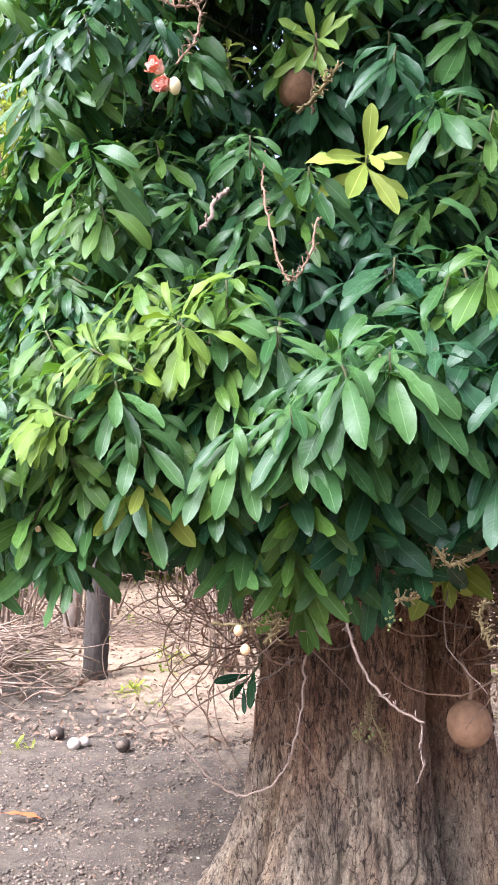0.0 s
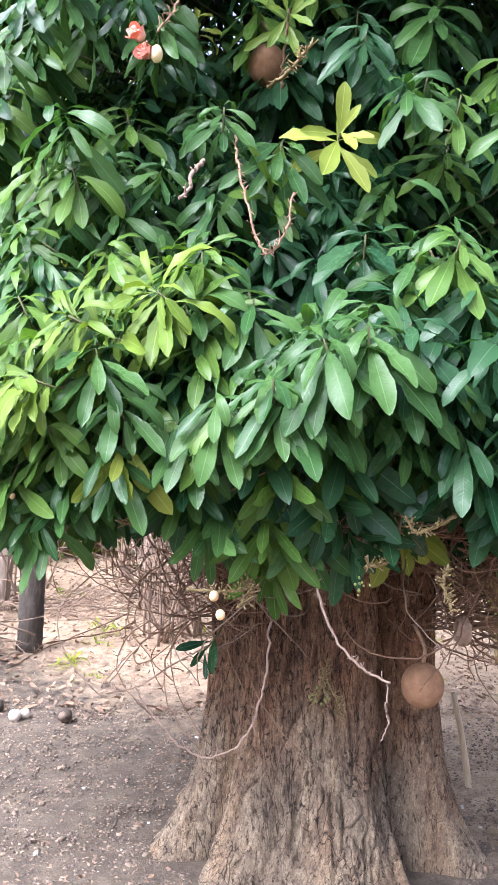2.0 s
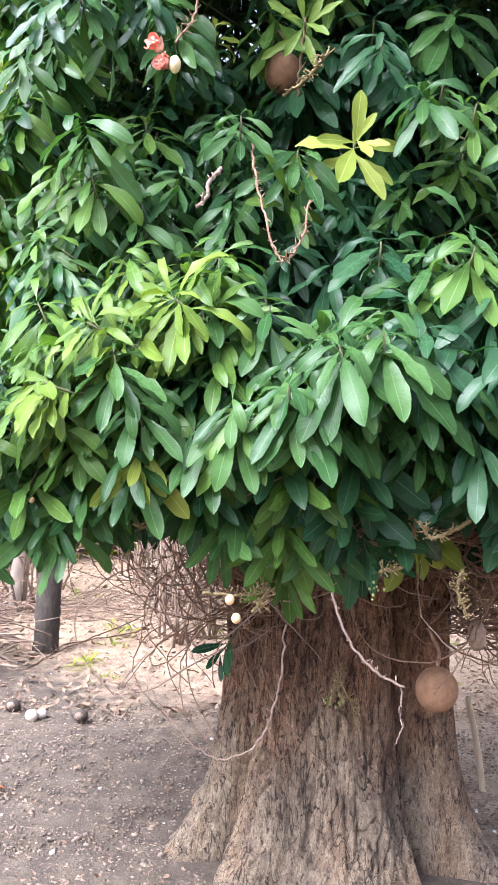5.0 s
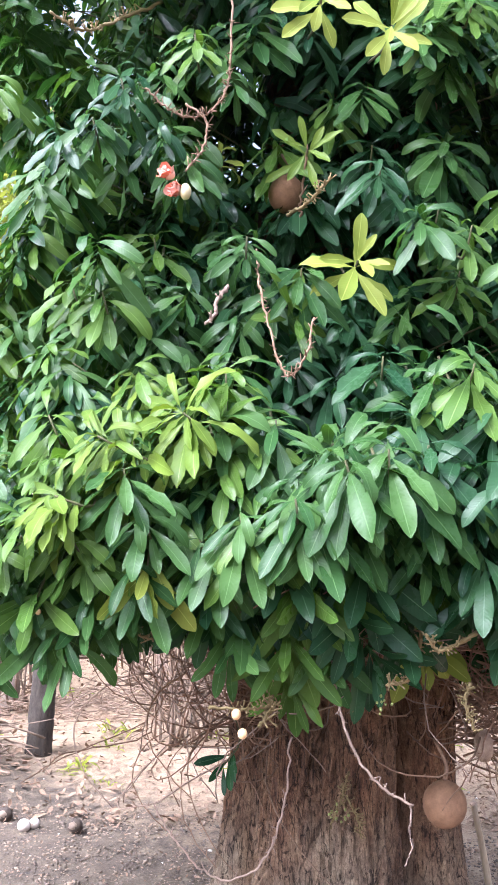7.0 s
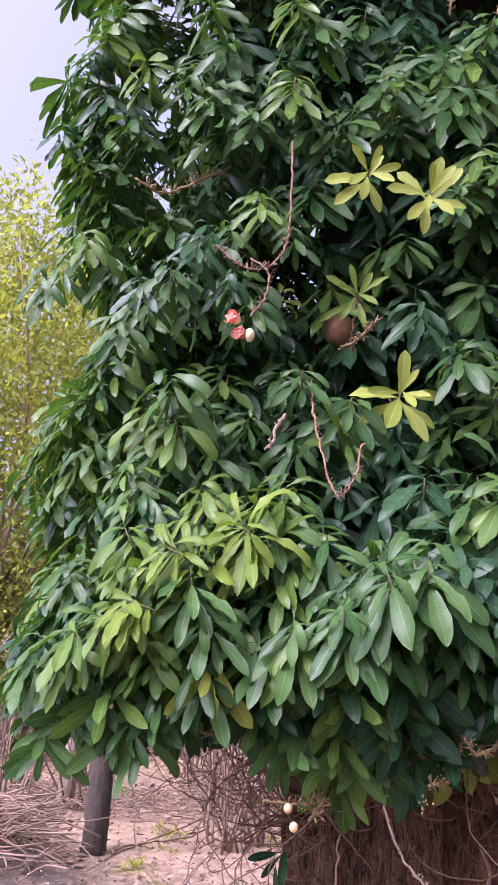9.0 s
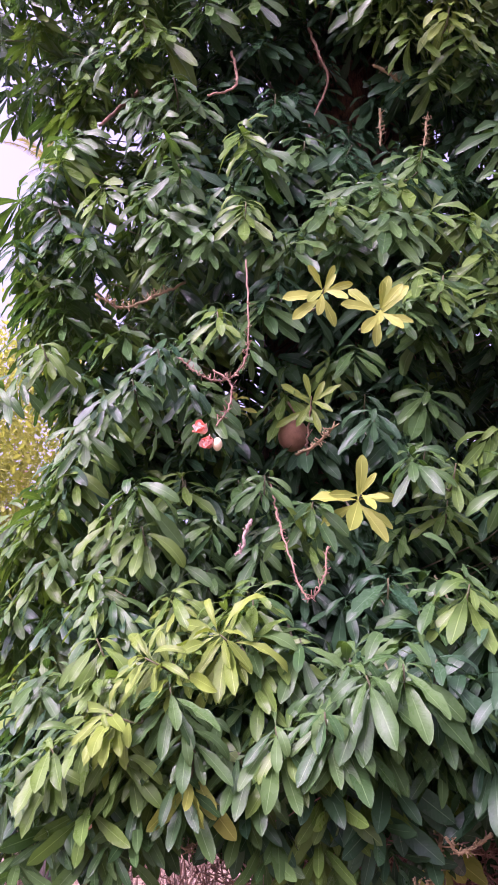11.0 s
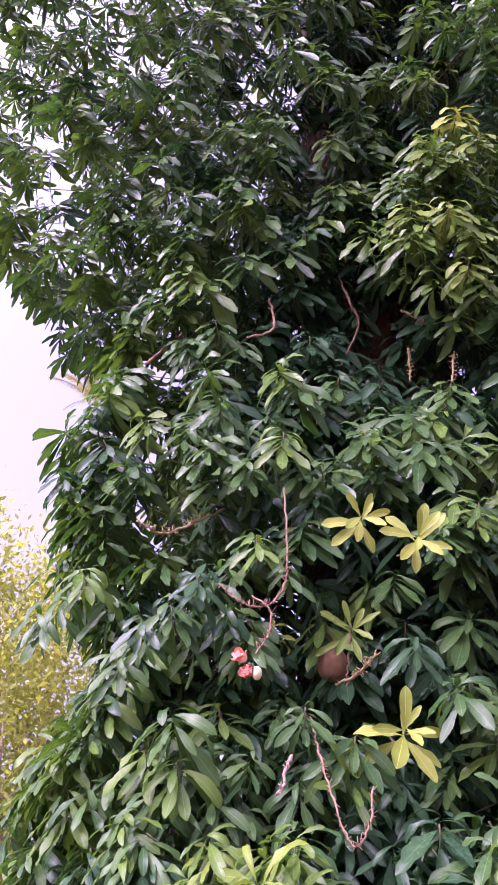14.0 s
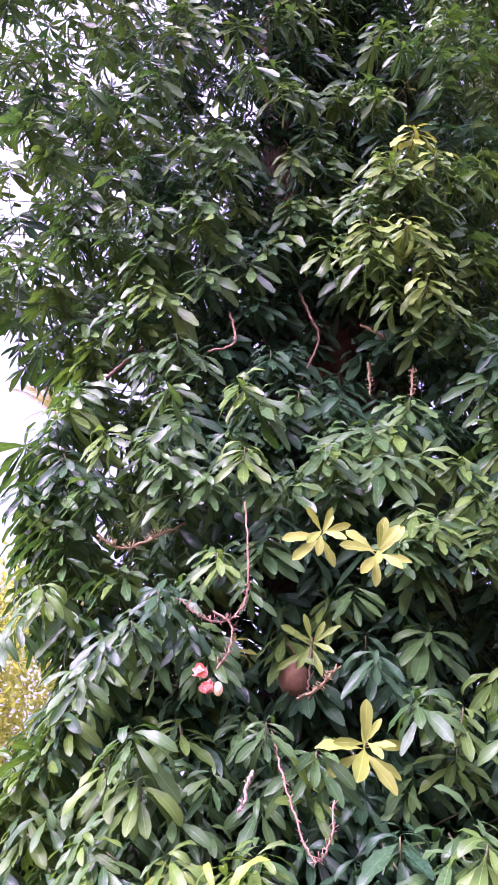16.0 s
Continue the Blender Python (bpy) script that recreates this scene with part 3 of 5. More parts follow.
shoot((0.25, 3.15, 2.93), (0, -1, 0.0), 1, 0.25, 14, 1.4, 1.2, 16, GREEN)
shoot((0.553, 3.4, 3.566), (0, -1, 0.1), 0, 0.24, 13, 1.4, 1.4, 17, DEEP)
shoot((0.812, 3.3, 3.27), (0.2, -1, 0.4), 1, 0.2, 12, 1.4, 1.2, 18, GREEN)
shoot((-0.085, 3.5, 3.561), (-0.2, -1, 0.2), 3, 0.125, 11, 1.3, 0.8, 19, "olive leafy shoot")
shoot((0.333, 2.95, 1.71), (0, -0.4, -1.1), 4, 0.26, 10, 0.95, 0.5, 20, GREEN)
shoot((0.24, 3.1, 1.373), (-0.1, -0.3, -1.2), 4, 0.2, 8, 0.8, 0.4, 37, GREEN)
shoot((0.338, 3.0, 1.474), (0.1, -0.4, -1.2), 1, 0.22, 9, 0.9, 0.4, 38, GREEN)
shoot((-0.248, 2.8, 1.717), (-0.1, -0.4, -1.2), 3, 0.19, 7, 0.8, 0.4, 39, "yellowing hanging shoot")
shoot((0.18, 2.85, 1.795), (-0.1, -0.6, -0.6), 0, 0.27, 12, 1.1, 0.8, 40, DEEP)
shoot((0.081, 2.7, 1.938), (-0.2, -0.9, 0.1), 4, 0.26, 14, 1.4, 1.2, 41, GREEN)
shoot((-0.545, 2.9, 1.946), (-0.8, -0.6, 0.3), 4, 0.24, 16, 1.5, 1.1, 42, GREEN)
shoot((0.458, 2.85, 1.748), (0.1, -0.5, -0.9), 0, 0.27, 11, 1.0, 0.7, 21, DEEP)
shoot((-0.094, 2.78, 1.891), (-0.4, -0.7, 0.1), 1, 0.24, 16, 1.5, 1.2, 22, DEEP)
shoot((-0.302, 2.8, 1.802), (-0.5, -0.7, 0.0), 1, 0.24, 16, 1.4, 1.3, 23, DEEP)
shoot((-0.058, 3.05, 4.414), (0, -1, 0.5), 4, 0.25, 18, 1.45, 1.2, 24, GREEN)
shoot((0.367, 3.1, 4.472), (0.1, -1, 0.6), 1, 0.25, 16, 1.5, 1.0, 25, GREEN)

shoot((-0.093, 3.4, 6.878), (0, -1, 0.3), 4, 0.24, 16, 1.4, 1.4, 26, GREEN)
shoot((-0.026, 3.5, 8.059), (0, -1, 0.3), 1, 0.24, 15, 1.4, 1.4, 27, GREEN)
shoot((0.66, 3.4, 8.819), (0.1, -1, 0.4), 4, 0.25, 16, 1.5, 1.3, 28, GREEN)
shoot((0.935, 3.0, 6.768), (0.2, -1, 0.4), 4, 0.28, 18, 1.5, 1.2, 29, LIME)
shoot((0.947, 2.95, 6.15), (0.1, -1, 0.4), 2, 0.28, 18, 1.5, 1.3, 30, LIME)
shoot((0.184, 3.5, 6.321), (0.1, -1, 0.4), 1, 0.23, 13, 1.4, 1.2, 31, GREEN)
shoot((1.291, 3.4, 8.508), (0.2, -1, 0.5), 2, 0.2, 11, 1.4, 1.1, 32, LIME)
shoot((0.12, 3.4, 5.413), (0, -1, 0.4), 0, 0.24, 14, 1.4, 1.3, 33, DEEP)
shoot((-0.189, 3.05, 3.802), (-0.2, -1, 0.2), 4, 0.19, 12, 1.3, 1.3, 34, LIME)
shoot((-0.451, 3.0, 3.574), (-0.3, -1, 0.1), 0, 0.22, 13, 1.3, 1.5, 35, DEEP)
shoot((-0.401, 3.2, 4.739), (-0.2, -1, 0.4), 1, 0.25, 15, 1.4, 1.3, 36, DEEP)
shoot((0.015, 3.62, 0.99), (-0.5, -0.5, -0.7), 0, 0.14, 7, 0.9, 0.5, 43, "small green shoot on the bare trunk")
shoot((0.766, 3.35, 1.493), (0.3, -0.4, -1.0), 3, 0.2, 8, 0.9, 0.5, 44, "yellowing hanging shoot")
shoot((-0.581, 2.95, 1.511), (-0.3, -0.4, -1.1), 1, 0.2, 9, 1.0, 0.5, 45, GREEN)
shoot((-0.442, 2.9, 1.589), (-0.2, -0.4, -1.1), 1, 0.22, 9, 0.9, 0.5, 46, GREEN)
shoot((-0.371, 3.25, 2.87), (-0.2, -0.8, 0.2), 1, 0.22, 14, 1.4, 1.3, 47, DEEP)
shoot((-0.206, 3.3, 2.654), (-0.2, -0.9, 0.3), 1, 0.22, 14, 1.4, 1.2, 48, DEEP)
shoot((0.82, 2.84, 2.516), (0.3, -0.8, 0.4), 4, 0.25, 16, 1.5, 1.0, 60, GREEN)
shoot((0.737, 2.78, 2.165), (0.3, -0.7, 0.3), 0, 0.28, 15, 1.4, 1.3, 61, DEEP)
shoot((0.037, 2.68, 1.973), (-0.2, -0.8, 0.3), 1, 0.25, 15, 1.5, 1.2, 62, GREEN)
shoot((-0.504, 2.85, 1.876), (-0.7, -0.6, 0.2), 4, 0.24, 16, 1.5, 1.1, 63, GREEN)
shoot((-0.639, 3.0, 2.311), (-0.7, -0.6, 0.4), 4, 0.23, 15, 1.5, 1.0, 64, GREEN)
shoot((0.886, 3.1, 3.111), (0.2, -0.9, 0.4), 4, 0.21, 13, 1.4, 1.1, 65, GREEN)
shoot((0.04, 3.15, 3.05), (0.0, -0.8, 0.5), 1, 0.19, 14, 1.5, 1.1, 66, DEEP)
shoot((-0.489, 3.1, 2.791), (-0.4, -0.8, 0.4), 4, 0.23, 14, 1.4, 1.2, 67, GREEN)
shoot((0.758, 3.1, 6.3), (0.1, -0.9, 0.4), 2, 0.27, 16, 1.5, 1.2, 68, LIME)
shoot((1.132, 3.0, 7.2), (0.2, -0.9, 0.4), 3, 0.27, 16, 1.5, 1.2, 69, LIME)
shoot((1.08, 3.0, 6.7), (0.3, -0.9, 0.4), 4, 0.27, 16, 1.5, 1.2, 70, LIME)
shoot((1.15, 3.1, 6.1), (0.3, -0.9, 0.3), 2, 0.25, 14, 1.5, 1.3, 71, LIME)
shoot((0.49, 3.5, 6.285), (0.1, -0.9, 0.3), 0, 0.23, 14, 1.4, 1.4, 72, DEEP)
shoot((0.284, 3.4, 5.091), (0.1, -0.9, 0.4), 1, 0.24, 15, 1.5, 1.2, 73, GREEN)
shoot((0.913, 3.3, 4.996), (0.2, -0.9, 0.4), 1, 0.25, 15, 1.5, 1.2, 74, GREEN)
shoot((-0.655, 3.3, 5.836), (-0.4, -0.8, 0.3), 4, 0.26, 15, 1.4, 1.4, 75, GREEN)
shoot((-0.864, 3.3, 6.657), (-0.4, -0.8, 0.3), 4, 0.26, 15, 1.4, 1.5, 76, GREEN)
shoot((-0.458, 3.3, 5.409), (-0.3, -0.8, 0.3), 1, 0.25, 15, 1.4, 1.4, 77, GREEN)
shoot((0.559, 3.2, 3.397), (0.1, -0.9, 0.2), 0, 0.24, 14, 1.4, 1.4, 78, DEEP)
shoot((0.871, 3.0, 4.007), (0.2, -0.9, 0.4), 4, 0.22, 13, 1.4, 0.9, 79, LIME)
shoot((0.114, 3.2, 4.133), (0, -0.9, 0.3), 0, 0.22, 13, 1.4, 1.3, 80, DEEP)
shoot((-0.564, 3.1, 3.471), (-0.3, -0.9, 0.2), 1, 0.24, 15, 1.4, 1.5, 81, DEEP)
shoot((-1.048, 3.4, 3.779), (-0.6, -0.7, 0.3), 4, 0.25, 15, 1.4, 1.5, 82, GREEN)
shoot((-1.056, 3.5, 4.65), (-0.6, -0.7, 0.3), 0, 0.25, 15, 1.4, 1.5, 83, DEEP)
shoot((1.05, 3.05, 5.75), (0.2, -0.9, 0.4), 2, 0.26, 15, 1.5, 1.2, 84, LIME)
shoot((1.25, 3.0, 6.95), (0.2, -0.9, 0.4), 2, 0.26, 15, 1.5, 1.2, 85, LIME)
shoot((0.95, 3.05, 6.85), (0.1, -0.9, 0.4), 2, 0.26, 15, 1.5, 1.2, 86, LIME)
shoot((-0.45, 2.8, 2.2), (-1.0, -0.45, 0.35), 2, 0.22, 16, 1.2, 0.9, 87, LIME)
shoot((-0.28, 2.75, 1.97), (-0.6, -0.8, 0.3), 1, 0.23, 16, 1.5, 1.1, 88, GREEN)
shoot((0.2, 2.62, 2.02), (-0.2, -0.9, 0.3), 1, 0.24, 15, 1.5, 1.2, 89, GREEN)
shoot((0.15, 2.85, 2.3), (-0.1, -0.9, 0.4), 1, 0.24, 15, 1.5, 1.0, 90, GREEN)
shoot((0.25, 2.85, 1.68), (0, -0.5, -0.9), 4, 0.25, 12, 1.0, 0.5, 91, GREEN)
shoot((0.22, 2.95, 1.5), (0, -0.3, -1.2), 4, 0.23, 10, 0.9, 0.4, 92, GREEN)
shoot((0.43, 2.9, 1.62), (0.1, -0.5, -0.9), 0, 0.25, 12, 1.0, 0.5, 93, DEEP)
shoot((0.72, 3.0, 1.76), (0.2, -0.5, -0.8), 4, 0.22, 10, 1.0, 0.5, 94, "yellowing hanging shoot")
shoot((-0.62, 2.9, 1.62), (-0.3, -0.5, -1.0), 4, 0.22, 12, 1.0, 0.5, 95, GREEN)
shoot((-0.647, 3.3, 2.889), (-0.5, -0.8, 0.3), 4, 0.23, 14, 1.4, 1.2, 49, GREEN)


# ---- stems, flowers and fruits ----
def stem(points, r0, r1, mat, pegs=0, seed=0, name="stem", label="", steps=0, peg=0.022):
    """A bare flowering stem through the given places, with the short pegs that fallen flowers leave."""
    rng = np.random.default_rng(seed)
    if label:
        OPEN.extend((*q, 0.16, max(0.0, (q[2] - 1.75) / 4.0)) for q in points)
    line = smooth_line(points, steps or 8 * len(points))
    line = line + rng.normal(0, 0.0025, line.shape)
    pieces = [tube(line, r0, r1, 6, 0.15, rng)]
    for i in range(pegs):
        k = int(rng.uniform(0.15, 1.0) * (len(line) - 1))
        way = rng.normal(0, 1, 3)
        way = way / np.linalg.norm(way) + np.array([0, -0.3, 0.2])
        if mat is TWIG_OCHRE:
            end = line[k] + way * peg * 1.25
            pieces.append(tube(smooth_line([end - way * peg * 0.25, end], 3), 0.0022, 0.0038, 5))
        pieces.append(tube(smooth_line([line[k], line[k] + way * peg * rng.uniform(0.6, 1.4)], 3), max(0.0022, r1 * 0.6), max(0.0016, r1 * 0.4), 4))
    return part(name, mesh_of(name, *joined(pieces), [mat]), tree, label)


def build_stems():
    pale, red, spray = "bare pale hanging stem", "bare reddish flowering stem", "ochre flower stalk set with short pegs"
    stem([(0.394, 3.15, 1.595), (0.376, 3.0, 1.475), (0.385, 2.95, 1.374), (0.435, 2.93, 1.221), (0.522, 2.92, 1.114), (0.626, 2.92, 1.058)], 0.0056, 0.0042, TWIG_PALE, 22, 1, label=pale)
    stem([(0.626, 2.92, 1.058), (0.619, 2.93, 0.969), (0.634, 2.95, 0.921), (0.613, 2.97, 0.858)], 0.0034, 0.0022, TWIG_PALE, 3, 2, label=pale)
    stem([(0.263, 3.3, 1.187), (0.247, 3.3, 0.951), (0.19, 3.32, 0.767), (0.072, 3.3, 0.695), (-0.039, 3.3, 0.726), (-0.152, 3.3, 0.839), (-0.226, 3.35, 0.933)], 0.0045, 0.003, TWIG_PALE, 34, 3, label="thin brown hanging stem")
    stem([(0.086, 3.4, 3.058), (0.09, 3.12, 2.832), (0.127, 2.99, 2.62), (0.187, 2.92, 2.441), (0.249, 2.92, 2.506), (0.279, 2.97, 2.662)], 0.0046, 0.0036, TWIG_RED, 70, 4, label=red)
    stem([(-0.023, 3.06, 2.79), (-0.056, 2.92, 2.695), (-0.064, 2.9, 2.638), (-0.092, 2.88, 2.598)], 0.0075, 0.006, TWIG_PALE, 8, 5, label=pale)
    stem([(-0.055, 3.1, 4.09), (-0.044, 3.0, 3.707), (-0.063, 2.98, 3.486), (-0.144, 2.95, 3.381), (-0.246, 2.95, 3.397), (-0.346, 2.95, 3.477)], 0.005, 0.0038, TWIG_RED, 90, 6, label=red)
    stem([(-0.198, 2.95, 3.425), (-0.121, 2.93, 3.355), (-0.127, 2.9, 3.24), (-0.184, 2.85, 3.121)], 0.005, 0.0038, TWIG_RED, 34, 7, label=red)
    stem([(-0.343, 3.4, 4.13), (-0.507, 3.3, 3.973), (-0.639, 3.25, 3.886), (-0.764, 3.2, 3.924)], 0.008, 0.006, TWIG_OCHRE, 60, 8, label=spray)
    stem([(-0.677, 3.7, 5.627), (-0.876, 3.6, 5.263)], 0.014, 0.01, TWIG, 2, 9, label="short brown branch")
    stem([(0.678, 3.05, 1.707), (0.667, 3.0, 1.563), (0.619, 2.95, 1.45), (0.535, 2.9, 1.428)], 0.008, 0.006, TWIG_OCHRE, 70, 10, label=spray)
    stem([(0.831, 2.9, 1.602), (0.754, 2.88, 1.564), (0.691, 2.86, 1.547), (0.647, 2.85, 1.597)], 0.008, 0.005, TWIG_OCHRE, 30, 11, label=spray)
    stem([(0.821, 2.95, 1.438), (0.803, 2.95, 1.368), (0.838, 2.95, 1.282)], 0.007, 0.005, TWIG_OCHRE, 40, 12, label=spray)
    stem([(0.026, 3.0, 1.549), (0.11, 3.0, 1.478), (0.174, 3.05, 1.429)], 0.006, 0.005, TWIG_OCHRE, 40, 13, label=spray)
    stem([(-0.033, 2.9, 1.343), (0.081, 2.92, 1.338), (0.186, 3.0, 1.335)], 0.006, 0.004, TWIG_OCHRE, 22, 14, label=spray)
    stem([(0.134, 2.95, 1.279), (0.167, 3.0, 1.344), (0.201, 3.1, 1.425)], 0.007, 0.006, TWIG_OCHRE, 36, 15, label=spray, peg=0.04)
    stem([(-0.186, 3.0, 1.535), (-0.279, 3.0, 1.551)], 0.005, 0.004, TWIG_OCHRE, 20, 16, label=spray)
    stem([(0.341, 3.6, 6.103), (0.398, 3.55, 5.817), (0.451, 3.6, 5.666), (0.329, 3.6, 5.324)], 0.01, 0.006, TWIG_RED, 24, 17, label=red)
    stem([(-0.13, 3.4, 5.665), (-0.105, 3.35, 5.377), (-0.257, 3.3, 5.246)], 0.008, 0.006, TWIG_RED, 20, 18, label=red)
    stem([(0.208, 3.4, 3.214), (0.283, 3.2, 3.194), (0.344, 3.1, 3.246)], 0.008, 0.006, TWIG_OCHRE, 36, 19, label=spray)
    stem([(0.265, 3.45, 3.195), (0.262, 3.4, 3.269), (0.272, 3.3, 3.473)], 0.006, 0.005, TWIG_RED, 8, 20, label=red)
    stem([(0.977, 3.4, 5.273), (0.944, 3.4, 5.052)], 0.008, 0.006, TWIG_OCHRE, 26, 21, label=spray)
    stem([(0.736, 3.5, 5.396), (0.723, 3.5, 5.124)], 0.008, 0.006, TWIG_OCHRE, 26, 22, label=spray)
    stem([(0.686, 3.4, 5.623), (0.878, 3.5, 5.593)], 0.008, 0.006, TWIG_OCHRE, 30, 23, label=spray)
    stem([(0.56, 3.86, 0.95), (0.53, 3.79, 0.88), (0.5, 3.74, 0.82), (0.47, 3.73, 0.77)], 0.005, 0.003, TWIG_OCHRE, 44, 24, label=spray)
    stem([(0.53, 3.79, 0.88), (0.58, 3.75, 0.8), (0.6, 3.74, 0.72)], 0.004, 0.003, TWIG_OCHRE, 34, 25, label=spray)
    rng = np.random.default_rng(5)
    # The wiry tangle of old flowering stems below the leaves.
    for i in range(300):
        turn = radians(rng.choice([-80, -55, 72, -5], p=[0.34, 0.2, 0.22, 0.24])) + rng.normal(0, 0.4)
        out = np.array([math.sin(turn), -math.cos(turn), 0])
        across = np.array([-out[1], out[0], 0])
        z = rng.uniform(1.4 if abs(turn) < 0.6 else 0.98, 1.75)
        at = np.array([AX, AY, z]) + out * (0.46 if rng.uniform() < 0.6 else rng.uniform(0.5, 1.0)) + across * rng.normal(0, 0.1)
        head, pitch = rng.normal(0, 0.5), rng.uniform(-0.7, 0.35)
        bend, lift = rng.choice([-1, 1]) * rng.uniform(0.35, 1.1), rng.choice([-1, 1, 1]) * rng.uniform(0.3, 1.0)
        pts, step = [at], rng.uniform(0.09, 0.19)
        for k in range(6):
            w = out * math.cos(head) * math.cos(pitch) + across * math.sin(head) * math.cos(pitch) + np.array([0, 0, math.sin(pitch)])
            at = at + w * step
            pts.append(at)
            head, pitch = head + bend * 0.6 + rng.normal(0, 0.15), max(-0.75, min(1.2, pitch + lift * 0.5 + rng.normal(0, 0.15)))
        if min(q[2] for q in pts) > (0.45 if turn < -0.5 else 0.8) and np.linalg.norm(pts[-1] - pts[0]) < 0.78:
            stem(pts, rng.uniform(0.0026, 0.0045), 0.002, (TWIG, TWIG, TWIG_PALE, TWIG_RED)[i % 4], int(rng.integers(2, 9)), 200 + i, "twig", steps=16)


build_stems()


def build_fuzz():
    """Short tangled stems crowding round the trunk under the leaves."""
    rng = np.random.default_rng(29)
    for i in range(190):
        turn = rng.uniform(-1.5, 1.5)
        out = np.array([math.sin(turn), -math.cos(turn), 0])
        across = np.array([-out[1], out[0], 0])
        at = np.array([AX, AY, rng.uniform(1.32, 1.85)]) + out * rng.uniform(0.46, 0.56)
        w = out * rng.uniform(0.3, 1.0) + across * rng.normal(0, 0.9) + np.array([0, 0, rng.uniform(-0.7, 0.4)])
        pts = [at]
        for k in range(4):
            at = at + w / np.linalg.norm(w) * rng.uniform(0.05, 0.12)
            w = w / np.linalg.norm(w) + rng.normal(0, 0.35, 3)
            pts.append(at)
        if min(q[2] for q in pts) < 1.16 or any(np.hypot(q[0] - AX, q[1] - AY) < 0.44 for q in pts):
            continue
        stem(pts, rng.uniform(0.003, 0.005), 0.0024, TWIG_OCHRE if i % 9 == 0 else TWIG, 12 if i % 9 == 0 else int(rng.integers(2, 9)), 700 + i, "twig", steps=12)


    # The thicket on the shaded side.
    for i in range(340):
        turn = rng.uniform(0.7, 2.2)
        out = np.array([math.sin(turn), -math.cos(turn), 0])
        across = np.array([-out[1], out[0], 0])
        at = np.array([AX, AY, rng.uniform(1.0, 1.85)]) + out * rng.uniform(0.52, 0.85)
        w = out * rng.uniform(0.6, 1.0) + across * rng.normal(0, 0.6) + np.array([0, 0, rng.uniform(-0.5, 0.6)])
        pts = [at]
        for k in range(5):
            at = at + w / np.linalg.norm(w) * rng.uniform(0.08, 0.17)
            w = w / np.linalg.norm(w) + rng.normal(0, 0.4, 3)
            pts.append(at)
        if min(q[2] for q in pts) > 0.72 and all(np.hypot(q[0] - AX, q[1] - AY) > 0.46 for q in pts):
            stem(pts, rng.uniform(0.003, 0.0055), 0.0024, TWIG, int(rng.integers(2, 9)), 1000 + i, "twig", steps=14)


build_fuzz()


